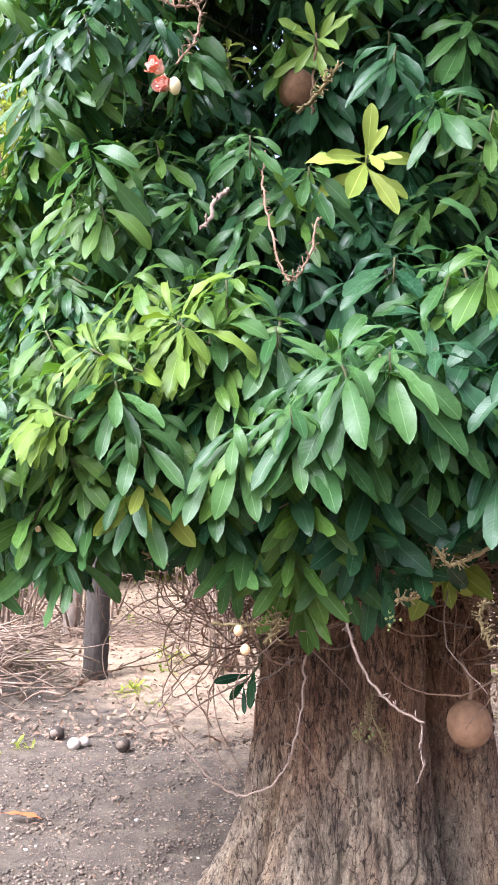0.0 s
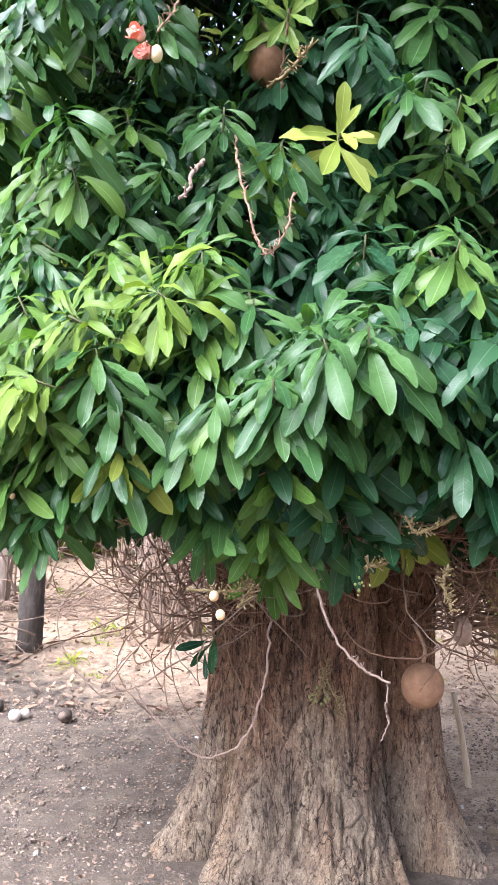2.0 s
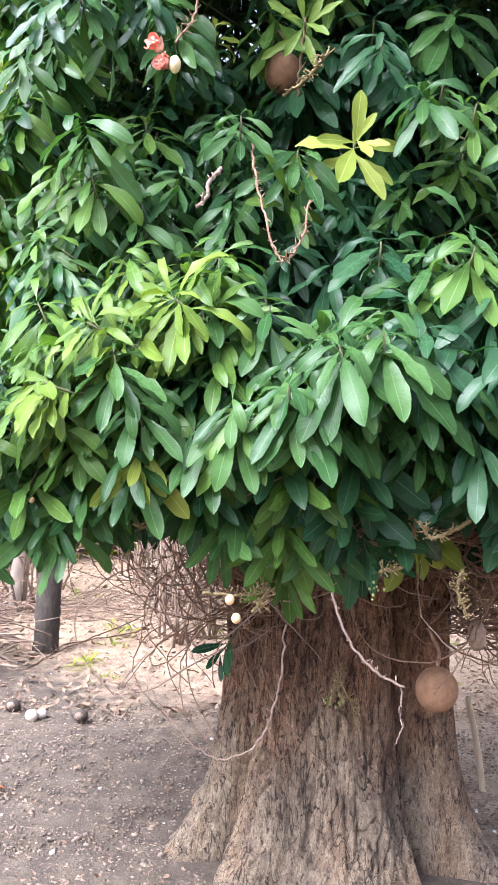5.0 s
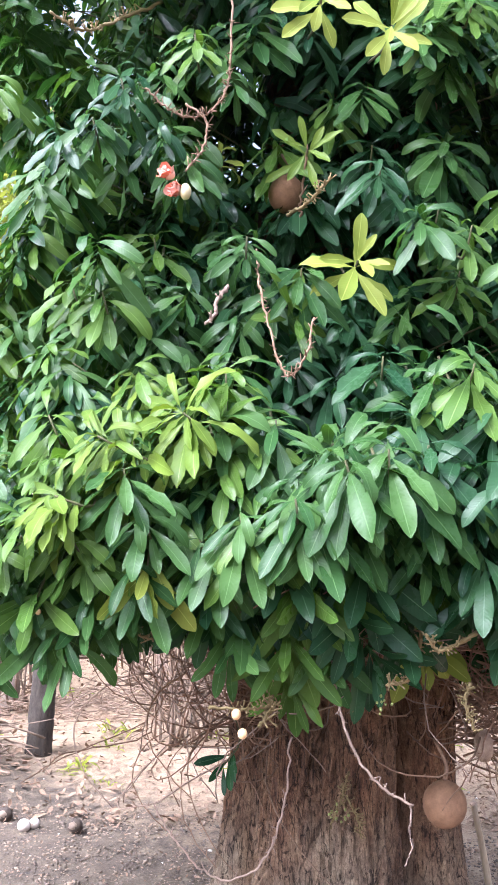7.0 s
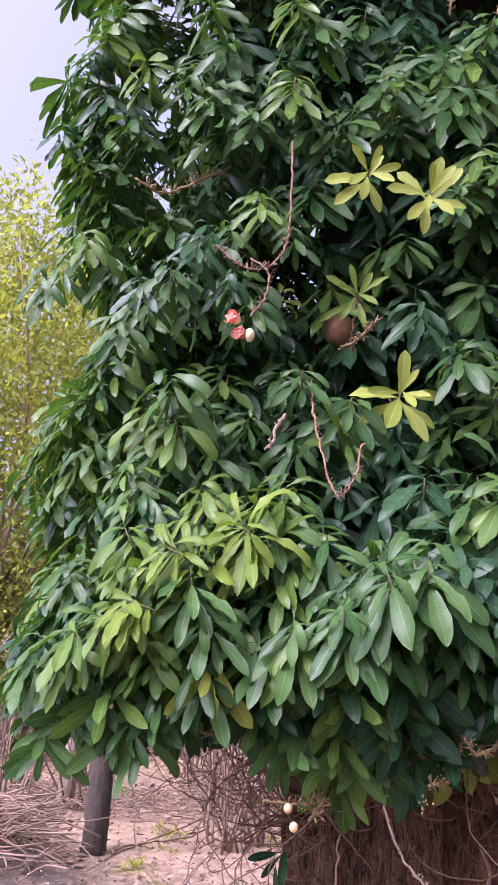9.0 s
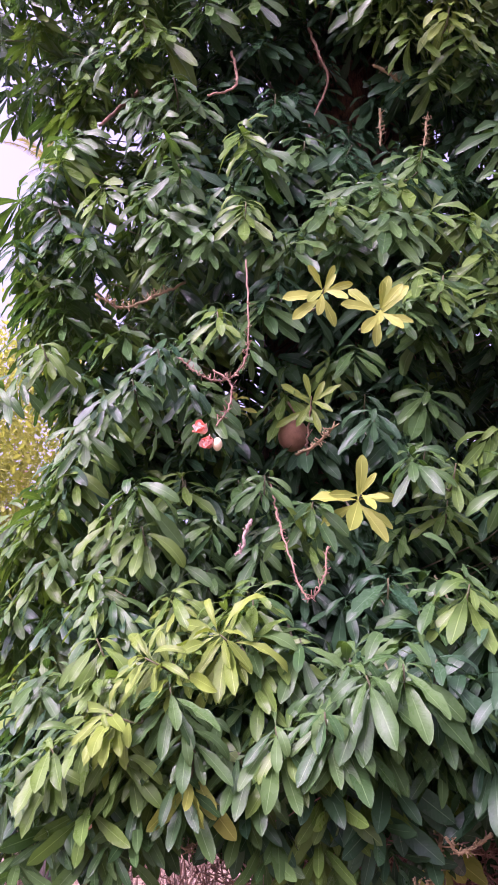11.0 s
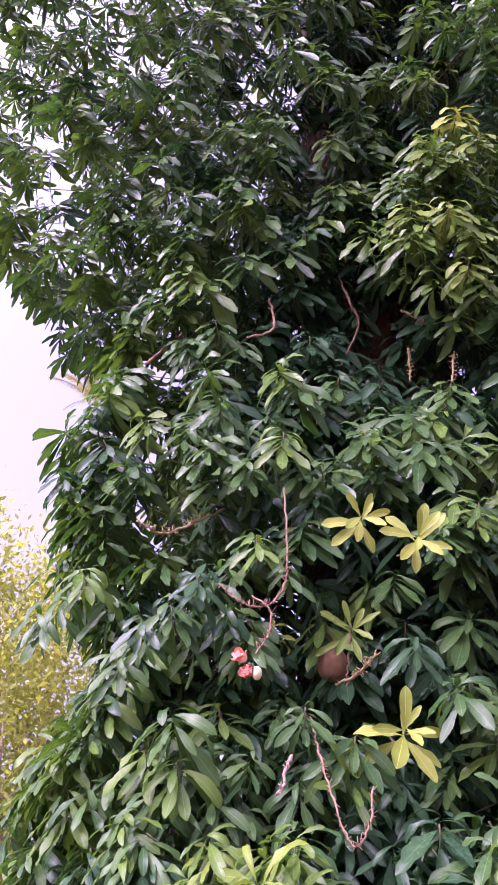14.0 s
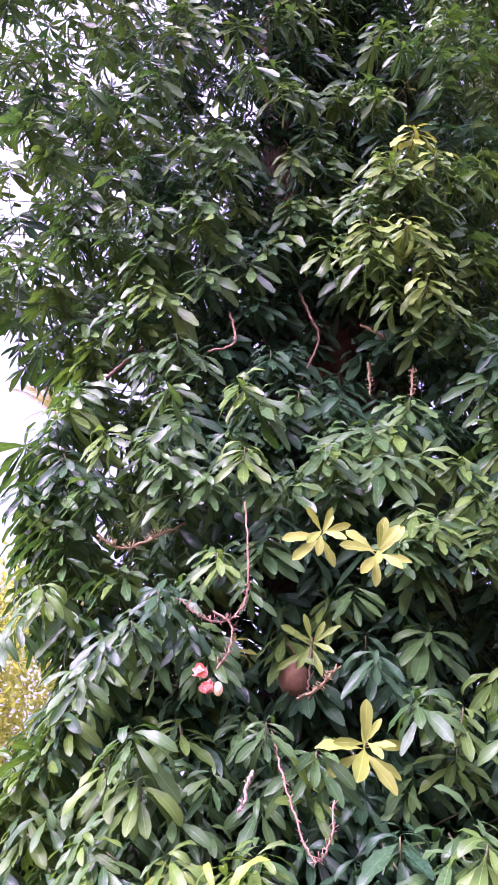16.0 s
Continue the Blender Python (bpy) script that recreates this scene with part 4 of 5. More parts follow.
def build_mantle():
    """The many leafy shoots all round, joined by kind."""
    rng = np.random.default_rng(11)
    leaves, kinds, shoots = [], [], []
    cells = {}
    tries = 0
    while len(shoots) < 4300 and tries < 36000:
        tries += 1
        turn, z = rng.uniform(-np.pi, np.pi), 1.3 + 11.2 * rng.uniform() ** 1.3
        if abs(turn) > 2.0 and rng.uniform() < 0.7:
            continue
        lump = noise.noise(Vector((math.sin(turn) * 2.1, math.cos(turn) * 2.1, z * 1.5)))
        inner = rng.uniform() < (0.5 if -2.6 < turn < -0.7 else 0.4)
        if z < (1.55 if turn < -0.6 or turn > 0.8 else 1.66):
            continue
        r = float(reach(turn, z)) * (0.95 + (0.14 if turn < -0.9 else 0.26) * lump)
        if z > 4.3 and abs(turn) < 0.95 and not inner and rng.uniform() < 0.5:
            continue
        if lump < -0.2 and not inner and rng.uniform() < 0.75:
            continue
        if 2.45 < z < 4.3 and abs(turn) < 0.95 and rng.uniform() < 0.5:
            continue
        if z > 4.8 and turn < -0.7 and rng.uniform() < 0.15:
            continue
        if inner:
            r = 0.5 + (r - 0.5) * rng.uniform(0.15, 0.8)
        at = np.array([AX + r * math.sin(turn), AY - r * math.cos(turn), z])
        if hides(at):
            continue
        key = tuple((at / 0.145).astype(int))
        if cells.get(key, 0) >= 1:
            continue
        cells[key] = 1
        shoots.append(at)
        out = np.array([math.sin(turn), -math.cos(turn), 0])
        low = float(np.clip((2.0 - z) / 0.4, 0, 1))
        axis = out * 0.42 + np.array([0, 0, rng.uniform(0.45, 1.1) - 1.2 * low]) + rng.normal(0, 0.28, 3)
        tone = rng.uniform()
        young = math.exp(-(((turn + 0.55) / 0.34) ** 2) - ((z - 2.25) / 0.42) ** 2)
        fresh = 0.5 + 0.5 * noise.noise(Vector((math.sin(turn) * 1.6 + 7, math.cos(turn) * 1.6, z * 1.1)))
        fresh += 0.4 * math.exp(-(((turn + 0.75) / 0.5) ** 2) - ((z - 2.8) / 0.55) ** 2)
        # Dark share drops with height: dimmer bulge and brighter top painted by leaf kind.
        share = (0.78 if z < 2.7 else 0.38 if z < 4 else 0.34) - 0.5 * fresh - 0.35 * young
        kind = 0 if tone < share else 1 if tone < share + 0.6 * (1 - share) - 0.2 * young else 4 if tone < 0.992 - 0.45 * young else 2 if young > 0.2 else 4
        # Inner shoots at the front all take the dark leaf, depth shade as colour.
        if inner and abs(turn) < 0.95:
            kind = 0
        size = rng.uniform(0.18, 0.25) * (1.0 if z < 4.5 else 1.04)
        lofty = float(np.clip((z - 2.6) / 1.5, 0, 1))
        group = rosette(rng, at, axis, int(rng.integers(13, 21)), size, rng.uniform(1.3, 1.7), rng.uniform(1.1, 1.8) + 0.3 * lofty, out * (0.6 + 0.4 * lofty) + np.array([0, 0, 0.6 - 0.4 * lofty]), 1 + 0.1 * lofty)
        leaves += group
        kinds += [kind if rng.uniform() < 0.85 else int(kind > 0) for _ in group]
    # Short shoots close to the trunk, all dark-leaved to paint the shade behind the rest.
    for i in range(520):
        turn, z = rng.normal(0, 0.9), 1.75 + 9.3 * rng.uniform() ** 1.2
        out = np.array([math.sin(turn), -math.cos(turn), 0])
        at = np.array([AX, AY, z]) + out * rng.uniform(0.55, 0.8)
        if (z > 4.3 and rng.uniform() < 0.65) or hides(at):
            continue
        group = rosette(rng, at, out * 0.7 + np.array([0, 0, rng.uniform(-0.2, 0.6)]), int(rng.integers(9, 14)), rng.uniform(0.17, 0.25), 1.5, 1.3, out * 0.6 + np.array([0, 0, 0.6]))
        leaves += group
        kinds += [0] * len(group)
    # Dark-leaved shoots low on the +x side.
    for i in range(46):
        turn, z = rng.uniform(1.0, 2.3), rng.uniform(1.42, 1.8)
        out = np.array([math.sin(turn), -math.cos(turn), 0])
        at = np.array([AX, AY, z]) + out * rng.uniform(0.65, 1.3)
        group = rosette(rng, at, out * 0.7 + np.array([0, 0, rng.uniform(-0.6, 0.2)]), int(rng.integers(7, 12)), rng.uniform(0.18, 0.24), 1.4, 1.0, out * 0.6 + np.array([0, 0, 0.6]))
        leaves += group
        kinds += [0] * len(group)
    cols = [np.array(c) for c in zip(*leaves)]
    co, kinds = leaf_corners(*cols), np.array(kinds)
    high = (cols[0][:, 2] > 3.6) | (cols[0][:, 1] > AY + 0.6)
    for pick, rows, quads, uv, label in ((~high, np.arange(len(LUV)), LF, LUV, "dense mantle of long glossy green drooping leaves"), (high, FAR_ROWS, FAR_F, FAR_UV, "leafy upper mantle of long green drooping leaves")):
        some = co[pick][:, rows]
        n, per = len(some), some.shape[1]
        faces = (np.arange(n)[:, None, None] * per + quads[None]).reshape(-1, 4)
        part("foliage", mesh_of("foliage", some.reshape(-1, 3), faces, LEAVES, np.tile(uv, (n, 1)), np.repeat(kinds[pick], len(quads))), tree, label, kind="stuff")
    twigs = []
    for at in [q for q in shoots[::6] if q[2] > 2.5]:
        foot = np.array([AX, AY, at[2]]) + (at - np.array([AX, AY, at[2]])) * 0.35 + np.array([0, 0, -rng.uniform(0.1, 0.35)])
        twigs.append(tube(smooth_line([foot, foot + (at - foot) * np.array([0.75, 0.75, 0.4]) + rng.normal(0, 0.04, 3), at], 6), 0.005, 0.003, 4))
    part("branchwork", mesh_of("branchwork", *joined(twigs), [TWIG_GREEN]), tree, "thin brown leafy branches", kind="stuff")


build_mantle()

def flower(at, way, r, seed, label):
    """Six fleshy petals cupped round a hood of pink threads."""
    rng = np.random.default_rng(seed)
    way = np.array(way, float) / np.linalg.norm(way)
    a = np.cross(way, [0.3, 0.2, 1.0])
    a /= np.linalg.norm(a)
    b = np.cross(way, a)
    core = part("flower", mesh_of("flower", *ball(at, r * 0.42, (1, 1, 0.9), 8, 10, 0.12, rng), [PETAL_PINK]), tree, label)
    for i in range(6):
        turn = i * math.pi / 3 + rng.normal(0, 0.12)
        o = a * math.cos(turn) + b * math.sin(turn)
        d = o * 0.85 + way * rng.uniform(0.3, 0.8)
        d /= np.linalg.norm(d)
        n = way - d * (way @ d)
        n /= np.linalg.norm(n)
        co = leaf_corners(np.array(at) - way * r * 0.2, d, n, r * rng.uniform(0.9, 1.15), r * 0.75, -0.9, 0.3, rng.normal(0, 0.2))
        part("petal", mesh_of("petal", co[0], LF, [PETAL_RED if i % 3 else PETAL_PINK], LUV), core)
    pieces = []
    for i in range(26):
        w = way + rng.normal(0, 0.5, 3)
        w /= np.linalg.norm(w)
        pieces.append(tube(smooth_line([np.array(at) + w * r * 0.3, np.array(at) + w * r * 0.68], 3), r * 0.05, r * 0.03, 4))
    part("stamens", mesh_of("stamens", *joined(pieces), [PETAL_PINK]), core)
    return core


flower((-0.236, 2.82, 3.094), (-0.7, -0.8, 0.4), 0.05, 1, "red cannonball flower with pink stamens")
flower((-0.206, 2.8, 3.03), (-0.5, -0.8, -0.3), 0.05, 2, "pink cannonball flower, half open")
part("petal", mesh_of("petal", *ball((-0.176, 2.79, 3.021), 0.025, (0.8, 1, 1.1), 8, 10), [PETAL_CREAM]), tree, "cream outer petal of the flower")


def fruit(at, r, mat, seed, label):
    rng = np.random.default_rng(seed)
    me = mesh_of("fruit", *ball(at, r, (1, 1, 1.06), 24, 34, 0.012, rng), [mat])
    ob = part("fruit", me, tree, label)
    part("stalk", mesh_of("stalk", *tube(smooth_line([np.array(at) + np.array([0, 0, r * 0.96]), np.array(at) + np.array([0.01, 0.02, r + 0.06]), np.array(at) + np.array([-0.02, 0.08, r + 0.14])], 8), 0.009, 0.007, 6), [TWIG]), ob)


fruit((0.879, 3.5, 0.918), 0.083, SHELL, 1, "round brown woody cannonball fruit")
fruit((0.206, 3.5, 3.348), 0.076, SHELL, 2, "round brown woody fruit among the leaves")
fruit((0.497, 3.45, 1.976), 0.075, SHELL, 3, "round brown woody fruit hidden by leaves")


def buds(at, count, r, mat, spread, seed, label):
    rng = np.random.default_rng(seed)
    for i in range(count):
        c = np.array(at) + rng.normal(0, spread, 3) * np.array([1, 0.5, 1])
        part("bud", mesh_of("bud", *ball(c, r * rng.uniform(0.8, 1.15), (1, 1, 1.1), 7, 9), [mat]), tree, label)


buds((0.053, 2.86, 1.331), 1, 0.014, BUD, 0, 1, "peach-coloured flower bud")
buds((0.075, 2.86, 1.273), 1, 0.019, BUD, 0, 2, "peach-coloured flower bud")
buds((0.521, 2.9, 1.367), 9, 0.0048, BUD_GREEN, 0.014, 3, "tiny green flower bud")
buds((0.511, 3.74, 0.81), 12, 0.006, BUD_GREEN, 0.022, 4, "tiny green flower bud")
buds((-0.593, 2.9, 1.626), 1, 0.011, BUD, 0, 5, "peach-coloured flower bud")


# ---- things on the ground ----
def fallen_fruit(at, r, mat, label, squash=(1, 1, 0.9), seed=0):
    rng = np.random.default_rng(seed)
    x, y, _ = at
    z = float(ground_z(x, y)) + r * squash[2] * 0.88
    ob = new("fallen_fruit", mesh_of("fallen_fruit", *ball((0, 0, 0), r, squash, 14, 18, 0.07 if mat is SHELL_DARK else 0.02, rng), [mat]))
    ob.location = (x, y, z)
    if mat is SHELL_DARK:
        # The rotted shell has split and shows the pale pulp.
        part("pulp", mesh_of("pulp", *ball((x - r * 0.1, y - r * 0.42, z + r * 0.12), r * 0.68, (1, 1, 0.85), 8, 10, 0.08, rng), [SHELL_OLD]), ob, "pale dried pulp in the split shell")
    return tagged(ob, label, "fruit", "fallen fruits under the tree")


fallen_fruit((-1.168, 5.75, 0.184), 0.042, SHELL_PALE, "pale bleached fallen fruit on bare soil", seed=1)
fallen_fruit((-1.115, 5.8, 0.176), 0.036, SHELL_PALE, "pale bleached fallen fruit on bare soil", seed=2)
fallen_fruit((-0.854, 5.75, 0.138), 0.05, SHELL_DARK, "blackened rotting fallen fruit on bare soil", seed=3)
fallen_fruit((-1.323, 5.9, 0.164), 0.05, SHELL_DARK, "blackened rotting fallen fruit by brushwood", seed=4)


def scatter(name, count, box, size, mat, label, category, seed, flat=0.7, bias=1.0):
    """Clods, pebbles: small uneven lumps lying on the ground."""
    rng = np.random.default_rng(seed)
    base = np.array([[x, y, z] for x in (-1, 1) for y in (-1, 1) for z in (-1, 1)], float)
    quads = np.array([[0, 1, 3, 2], [4, 6, 7, 5], [0, 4, 5, 1], [2, 3, 7, 6], [0, 2, 6, 4], [1, 5, 7, 3]])
    x = rng.uniform(box[0], box[1], count)
    y = box[2] + (box[3] - box[2]) * rng.uniform(0, 1, count) ** bias
    r = np.hypot(x - AX, y - AY)
    ok = r > 0.72
    x, y = x[ok], y[ok]
    n = len(x)
    s = size * rng.lognormal(0, 0.38, n)
    v = base[None] * s[:, None, None] * (1 + rng.uniform(-0.6, 0.3, (n, 8, 3))) * np.array([1, 0.75, flat])
    a = rng.uniform(0, 6.28, n)
    c, t = np.cos(a)[:, None], np.sin(a)[:, None]
    v = np.stack([v[..., 0] * c - v[..., 1] * t, v[..., 0] * t + v[..., 1] * c, v[..., 2]], -1)
    v += np.stack([x, y, ground_z(x, y) + s * flat * 0.45], -1)[:, None]
    f = (np.arange(n)[:, None, None] * 8 + quads[None]).reshape(-1, 4)
    ob = new(name, mesh_of(name, v.reshape(-1, 3), f, [mat]))
    return tagged(ob, label, category, kind="stuff")


def litter(name, count, box, size, mat, label, seed, bias=1.0):
    """Curled dry leaves strewn on the ground."""
    rng = np.random.default_rng(seed)
    x = rng.uniform(box[0], box[1], count)
    y = box[2] + (box[3] - box[2]) * rng.uniform(0, 1, count) ** bias
    ok = np.hypot(x - AX, y - AY) > 0.8
    x, y = x[ok], y[ok]
    n = len(x)
    a = rng.uniform(0, 6.28, n)
    d = np.stack([np.cos(a), np.sin(a), rng.normal(0, 0.15, n)], -1)
    up = np.stack([rng.normal(0, 0.3, n), rng.normal(0, 0.3, n), np.ones(n)], -1)
    d /= np.linalg.norm(d, axis=1)[:, None]
    up -= d * (d * up).sum(1)[:, None]
    up /= np.linalg.norm(up, axis=1)[:, None]
    s = size * rng.lognormal(0, 0.3, n)
    p = np.stack([x, y, ground_z(x, y) + 0.014 + 0.03 * rng.uniform(0, 1, n) * s / size], -1)
    co = leaf_corners(p, d, up, s, s * rng.uniform(0.3, 0.5, n), rng.normal(0, 0.7, n), rng.uniform(-0.2, 0.6, n), rng.normal(0, 0.4, n))
    co = co[:, FAR_ROWS]
    f = (np.arange(n)[:, None, None] * co.shape[1] + FAR_F[None]).reshape(-1, 4)
    ob = new(name, mesh_of(name, co.reshape(-1, 3), f, [mat], np.tile(FAR_UV, (n, 1))))
    return tagged(ob, label, "leaf litter", kind="stuff")


scatter("clods", 18000, (-2.2, 2.1, 3.3, 6.1), 0.0042, STONE, "dark crumbly soil clods and gravel", "gravel", 1, 0.6)
scatter("bark_bits", 7000, (-2.2, 2.1, 3.3, 6.2), 0.0062, BITS, "small brown bark and husk fragments on soil", "debris", 12, 0.4)
scatter("pebbles", 130, (-2.6, 2.6, 3.2, 6.8), 0.0075, PEBBLE, "scattered pale pebbles on soil", "pebbles", 2)
scatter("rubble", 2600, (1.0, 4.0, 4.8, 8.8), 0.009, RUBBLE, "pale stony rubble behind the tree", "rubble", 4)
litter("dry_litter", 9000, (-5, 4.5, 5.9, 12.0), 0.055, DRY_LEAF, "pale dry fallen leaves on the bank", 3, 1.3)
litter("strewn_leaves", 5200, (-2.4, 2.3, 3.3, 6.2), 0.02, DRY_LEAF, "small broken dry leaves strewn on soil", 5)


def fallen_leaf(at, turn, length):
    x, y, _ = at
    co = leaf_corners([0, 0, 0], [1, 0, 0], [0, 0, 1], length, length * 0.3, 0.2, 0.3, 0.2)
    ob = new("fallen_leaf", mesh_of("fallen_leaf", co[0], LF, [ORANGE_LEAF], LUV))
    ob.matrix_basis = pose(x, y, float(ground_z(x, y)) + 0.045, 0, 0, turn)
    tagged(ob, "large orange-brown fallen leaf on grey soil", "leaf")


fallen_leaf((-1.312, 4.75, 0.054), 0, 0.24)


# ---- behind the tree ----
def back_trunk(x, y, r, high, mat, lean, label):
    rng = np.random.default_rng(int(abs(x) * 100))
    z = float(ground_z(x, y))
    ob = root("background_tree", (x, y, z), label, "tree")
    line = smooth_line([(x, y, z - 0.1), (x + lean * 0.5, y, z + high * 0.5), (x + lean, y + 0.1, z + high)], 60)
    part("trunk", mesh_of("trunk", *tube(line, r, r * 0.75, 22, 0.07, rng), [mat]), ob)
    return ob, line[-1]


def crown(ob, centre, size, count, leaf, mat, seed, clumps=60):
    """A crown of many small leaves in clumps, on thin limbs."""
    rng = np.random.default_rng(seed)
    c = rng.normal(0, 1, (clumps, 3))
    c = c / np.linalg.norm(c, axis=1)[:, None] * rng.uniform(0.35, 1.0, clumps)[:, None] ** 0.6 * np.array(size)
    which = rng.integers(0, clumps, count)
    p = c[which] + rng.normal(0, 1, (count, 3)) * np.array(size) * np.array([0.17, 0.17, 0.1]) + np.array(centre)
    d = rng.normal(0, 1, (count, 3)) + np.array([0, 0, -0.3])
    d /= np.linalg.norm(d, axis=1)[:, None]
    n = rng.normal(0, 0.6, (count, 3)) + np.array([0, 0, 1.0])
    n -= d * (d * n).sum(1)[:, None]
    n /= np.linalg.norm(n, axis=1)[:, None]
    s = leaf * rng.uniform(0.6, 1.3, count)
    side = np.cross(d, n) * (s * 0.22)[:, None]
    tip = p + d * s[:, None]
    mid = (p + tip) / 2
    v = np.stack([p, mid - side, tip, mid + side], 1).reshape(-1, 3)
    f = np.arange(count * 4).reshape(-1, 4)
    uv = np.tile(np.array([[0, 0.5], [0.5, 0], [1, 0.5], [0.5, 1]]), (count, 1))
    part("crown", mesh_of("crown", v, f, [mat], uv), ob, "airy crown of fine yellow-green leaves", "stuff")
    low = np.array(centre) - np.array([0, 0, size[2] * 0.8])
    for q in c[:30]:
        end = np.array(centre) + q
        part("limb", mesh_of("limb", *tube(smooth_line([low, (low + end) / 2 + rng.normal(0, 0.2, 3), end], 8), 0.045, 0.012, 5), [DRY_STEM]), ob)


def build_back():
    x, y, z = (-1.428, 7.4, -0.007)
    ob, top = back_trunk(x, y, 0.105, 2.2, FAR_BARK, 0.06, "dark straight trunk of a smaller tree behind")
    x, y, z = (-2.06, 9.0, -0.23)
    ob, top = back_trunk(x, y, 0.09, 2.2, PALE_BARK, 0.15, "pale slender trunk behind the dark one")
    for n, (x, y, high, size, count) in enumerate(((-4.2, 12.0, 4.4, (1.6, 1.6, 4.1), 24000), (-2.7, 14.5, 4.9, (1.9, 1.8, 4.4), 22000), (-6.6, 14.0, 4.9, (2.4, 2.2, 4.4), 20000),
                                              (-0.6, 17.0, 3.0, (2.8, 2.2, 2.0), 7000), (3.5, 16.0, 3.2, (3.2, 2.2, 2.2), 7000), (7.5, 14.0, 3.6, (3.0, 2.2, 2.5), 7000))):
        ob, top = back_trunk(x, y, 0.12, high * 0.7, PALE_BARK, 0.1, "hazy yellow-green tree with an airy crown")
        crown(ob, (x, y, float(ground_z(x, y)) + high), size, count, 0.125 if count > 9000 else 0.14, LEAF_FAR, 40 + n, 260)


def shrub(x, y, size, count, seed):
    z = float(ground_z(x, y))
    ob = root("shrub", (x, y, z), "low hazy green shrub on the dry bank", "shrub", "shrubs on the bank")
    crown(ob, (x, y, z + size[2] * 0.8), size, count, 0.11, LEAF_FAR, seed, 70)


build_back()
for k, (sx, sy, sr) in enumerate(((-4.3, 10.8, 1.0), (-3.2, 11.8, 0.9), (-5.2, 11.5, 1.2), (-1.9, 12.6, 0.8), (2.6, 11.5, 0.9), (3.6, 10.4, 0.8))):
    shrub(sx, sy, (sr, sr * 0.8, sr * 0.9), 7000, 90 + k)


def dry_bush(x, y, high, count, seed, label="leafless dry brown bush on the bank"):
    rng = np.random.default_rng(seed)
    z = float(ground_z(x, y))
    ob = root("dry_bush", (x, y, z), label, "bush", "dry bushes on the bank")
    for i in range(count):
        a = np.array([x, y, z - 0.03]) + rng.normal(0, 0.12, 3) * np.array([1, 1, 0])
        lean = rng.normal(0, 0.35, 3) * high * np.array([1, 1, 0])
        b = a + lean * 0.4 + np.array([0, 0, high * 0.5])
        c = a + lean + np.array([0, 0, high * rng.uniform(0.7, 1.1)])
        pieces = [tube(smooth_line([a, b, c], 7), 0.014, 0.005, 5)]
        for k in range(4):
            q = b + (c - b) * rng.uniform(-0.4, 0.8)
            pieces.append(tube(smooth_line([q, q + rng.normal(0, 0.16, 3) * high + np.array([0, 0, 0.1 * high])], 4), 0.006, 0.003, 4))
        part("stem", mesh_of("stem", *joined(pieces), [DRY_STEM]), ob)


def build_bushes():
    rng = np.random.default_rng(77)
    for i in range(40):
        near = i < 8
        dry_bush(rng.uniform(-4.2, 0.6) if near else rng.uniform(-6, 4.5), rng.uniform(7.6, 10) if near else rng.uniform(9, 14), rng.uniform(0.8, 2.0), 9, 300 + i)


build_bushes()


def brush_pile(x, y, wide, high, count, seed):
    rng = np.random.default_rng(seed)
    pieces = []
    for i in range(count):
        a = rng.uniform(0, 6.28)
        c = np.array([x + rng.normal(0, wide * 0.35), y + rng.normal(0, 0.3), 0])
        c[2] = float(ground_z(c[0], c[1])) + high * rng.uniform(0, 1) * math.exp(-(((c[0] - x) / wide) ** 2) * 1.5)
        d = np.array([math.cos(a), math.sin(a) * 0.5, rng.normal(0, 0.22)]) * rng.uniform(0.25, 0.7)
        pieces.append(tube(smooth_line([c - d, c - d * 0.3 + rng.normal(0, 0.06, 3), c + d * 0.4 + rng.normal(0, 0.06, 3), c + d], 8), rng.uniform(0.003, 0.009), 0.003, 4))
    ob = new("brushwood_pile", mesh_of("brushwood_pile", *joined(pieces), [DRY_STEM]))
    tagged(ob, "low heap of dry brown brushwood on the bank", "brushwood", kind="stuff")


brush_pile(-2.25, 6.9, 0.7, 0.3, 300, 8)
brush_pile(0.2, 9.5, 1.6, 0.35, 260, 9)
brush_pile(-1.6, 9.0, 3.2, 0.1, 260, 10)


def stake():
    x, y, z = (1.526, 4.95, 0.023)
    z = float(ground_z(x, y))
    a, b = np.array([x, y, z - 0.1]), np.array((1.442, 5.05, 0.522))
    ob = new("wooden_stake", mesh_of("wooden_stake", *tube(smooth_line([a, (a + b) / 2 + 0.01, b], 8), 0.02, 0.016, 10, 0.06, np.random.default_rng(1)), [STAKE]))
    tagged(ob, "pale leaning wooden stake set in rubble", "stake")


stake()


def hose():
    pts = []
    for i in range(9):
        a = i * 0.5 + 1.2
        pts.append((1.62 + 0.12 * math.cos(a), 4.35 + 0.18 * math.sin(a), float(ground_z(1.6, 4.4)) + 0.03))
    ob = new("hose", mesh_of("hose", *tube(smooth_line(pts, 30), 0.014, 0.014, 8), [HOSE]))
    tagged(ob, "pale looped hose lying on the soil", "hose")


hose()


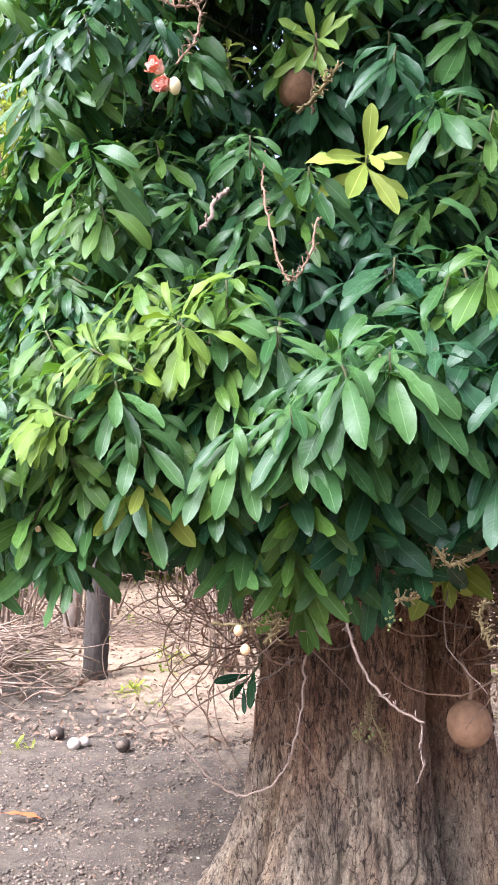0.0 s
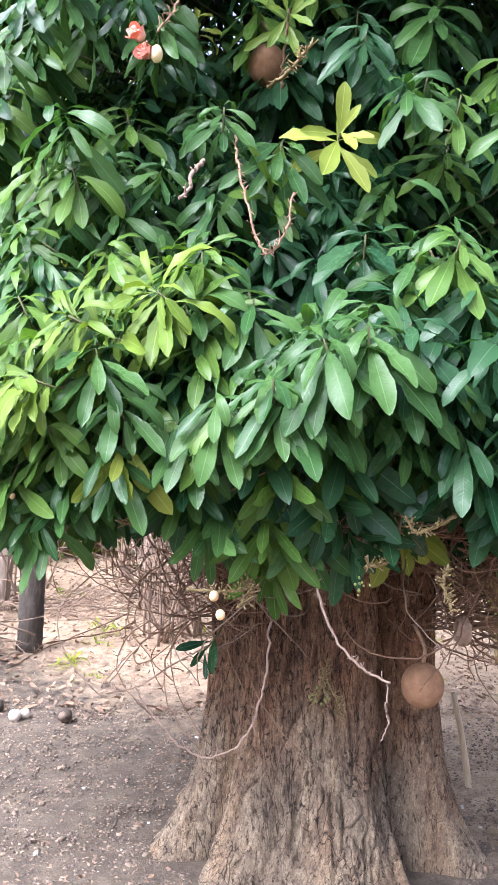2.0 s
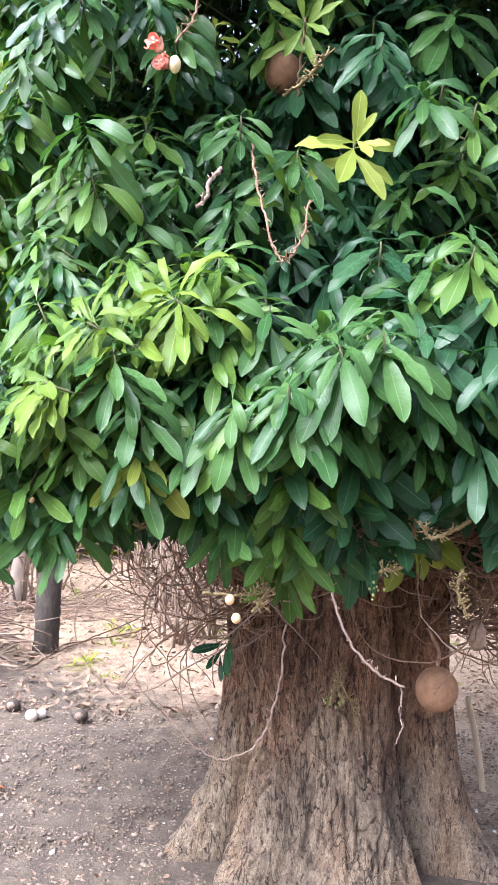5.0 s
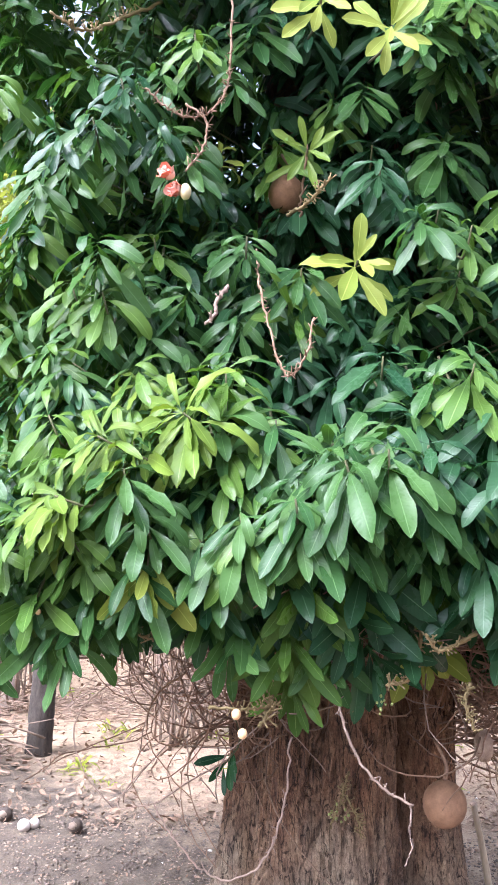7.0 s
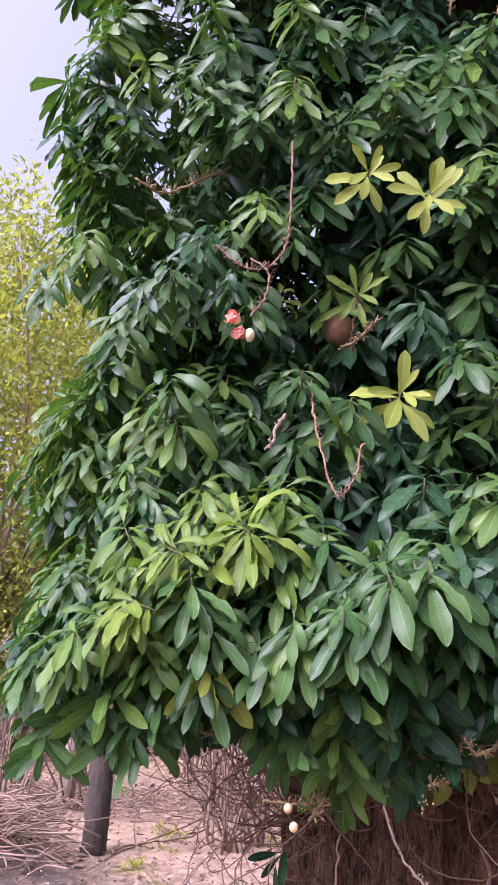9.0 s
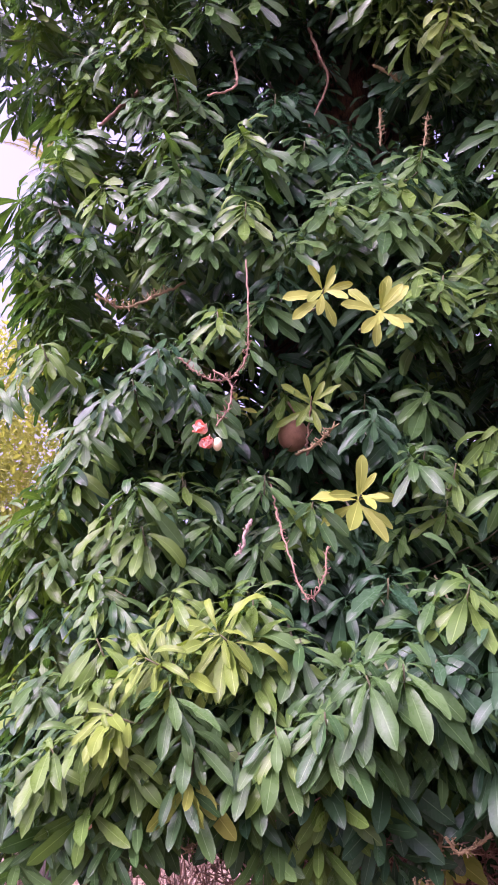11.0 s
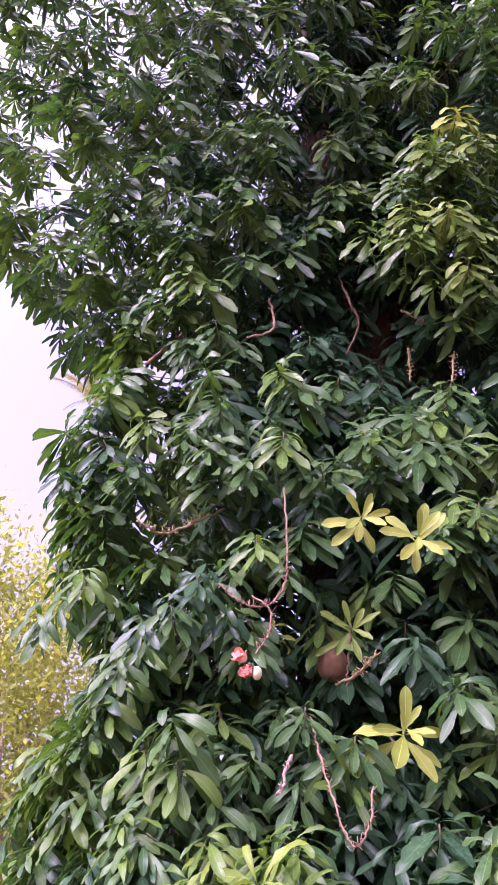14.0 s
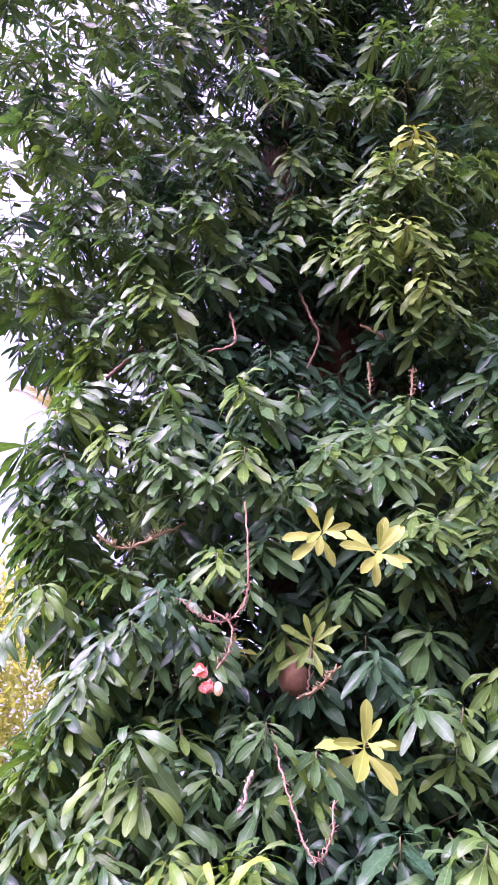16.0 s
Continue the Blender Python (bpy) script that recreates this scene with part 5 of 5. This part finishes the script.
def palm(at, seed):
    """A palm far behind: only its head of combed fronds stands clear of the other trees."""
    rng = np.random.default_rng(seed)
    x, y, top = at
    z = float(ground_z(x, y))
    ob = root("palm_tree", (x, y, z), "tall hazy palm with a head of combed fronds", "palm")
    part("trunk", mesh_of("trunk", *tube(smooth_line([(x, y, z - 0.1), (x + 0.1, y, z + (top - z) * 0.5), (x, y, top)], 14), 0.15, 0.11, 10), [PALE_BARK]), ob)
    for i in range(13):
        a = i * 2.4 + rng.normal(0, 0.2)
        rise = rng.uniform(0.5, 1.4)
        d = np.array([math.cos(a) * math.cos(rise), math.sin(a) * math.cos(rise), math.sin(rise)])
        long = rng.uniform(2.2, 3.0)
        line = np.array([np.array(at) + d * long * u + np.array([0, 0, -1.1 * u * u]) for u in np.linspace(0, 1, 14)])
        side = np.cross(d, [0, 0, 1.0])
        side /= np.linalg.norm(side)
        pieces = [tube(line, 0.022, 0.006, 4)]
        for k in range(56):
            u = 0.12 + 0.87 * k / 56
            q = line[int(u * 13)] + (line[min(13, int(u * 13) + 1)] - line[int(u * 13)]) * (u * 13 % 1)
            for way in (-1, 1):
                e = side * way * 0.8 + d * 0.55 + np.array([0, 0, -0.35]) + rng.normal(0, 0.08, 3)
                r = 0.5 * (1 - 0.6 * u)
                w = d * 0.016
                pieces.append((np.array([q - w, q + w, q + e * r + w * 0.2, q + e * r - w * 0.2]), np.array([[0, 1, 2, 3]])))
        part("frond", mesh_of("frond", *joined(pieces), [PALM_LEAF], smooth=False), ob)


palm((-6.867, 30.0, 25.755), 5)


def strap_plant(at, count, length, seed):
    """A young plant with upright strap leaves, out in the light behind the tree."""
    rng = np.random.default_rng(seed)
    x, y, _ = at
    z = float(ground_z(x, y))
    ob = root("young_plant", (x, y, z), "young plant with broad yellow-green strap leaves", "plant")
    part("stalk", mesh_of("stalk", *tube(smooth_line([(x, y, z - 0.03), (x, y, z + 0.45)], 5), 0.02, 0.012, 8), [TWIG_OCHRE]), ob)
    for i in range(count):
        a = i * 2.4 + rng.normal(0, 0.2)
        d = np.array([math.cos(a) * 0.5, math.sin(a) * 0.5, 0.85])
        d /= np.linalg.norm(d)
        n = np.array([math.cos(a), math.sin(a), 0.2]) * -1
        n -= d * (n @ d)
        n /= np.linalg.norm(n)
        long = length * rng.uniform(0.7, 1.1)
        co = leaf_corners((x, y, z + 0.1 + 0.35 * i / count), d, -n, long, long * 0.22, rng.uniform(0.6, 1.5), 0.2, rng.normal(0, 0.2))
        part("leaf", mesh_of("leaf", co[0], LF, [LEAF_FAR], LUV), ob)


strap_plant((2.407, 7.2, -0.006), 9, 0.5, 3)


def husk(at, seed):
    """The grey shell of an old fruit, still caught in the stems."""
    rng = np.random.default_rng(seed)
    part("husk", mesh_of("husk", *ball(at, 0.05, (0.75, 0.7, 1.15), 12, 14, 0.2, rng), [RUBBLE]), tree, "shrivelled grey husk of an old fruit")


husk((1.107, 3.75, 1.088), 4)


def weed(at, count, length, seed):
    """A small green weed in the litter."""
    rng = np.random.default_rng(seed)
    x, y, _ = at
    z = float(ground_z(x, y))
    ob = root("weed", (x, y, z), "small pale green weed growing in dry litter", "weed", "weeds on the bank")
    for i in range(count):
        a, rise = i * 2.4 + rng.normal(0, 0.3), rng.uniform(0.3, 1.3)
        d = np.array([math.cos(a) * math.cos(rise), math.sin(a) * math.cos(rise), math.sin(rise)])
        n = np.array([-math.cos(a) * math.sin(rise), -math.sin(a) * math.sin(rise), math.cos(rise)])
        long = length * rng.uniform(0.6, 1.2)
        co = leaf_corners((x + rng.normal(0, 0.06), y + rng.normal(0, 0.05), z - 0.005), d, n, long, long * 0.18, rng.uniform(0.3, 1.4), 0.2, rng.normal(0, 0.3))
        part("leaf", mesh_of("leaf", co[0], LF, [LEAF_FAR], LUV), ob)


weed((-0.979, 7.0, 0.036), 16, 0.14, 1)
weed((-1.483, 5.7, 0.123), 14, 0.1, 2)
weed((-0.895, 7.6, -0.013), 12, 0.12, 3)
weed((-1.988, 7.6, 0.0), 18, 0.22, 4)
weed_rng = np.random.default_rng(61)
for k in range(22):
    weed((weed_rng.uniform(-3.0, 0.4) if k < 15 else weed_rng.uniform(1.6, 3.2), weed_rng.uniform(6.3, 9.5), 0.0), int(weed_rng.integers(7, 14)), weed_rng.uniform(0.07, 0.2), 20 + k)
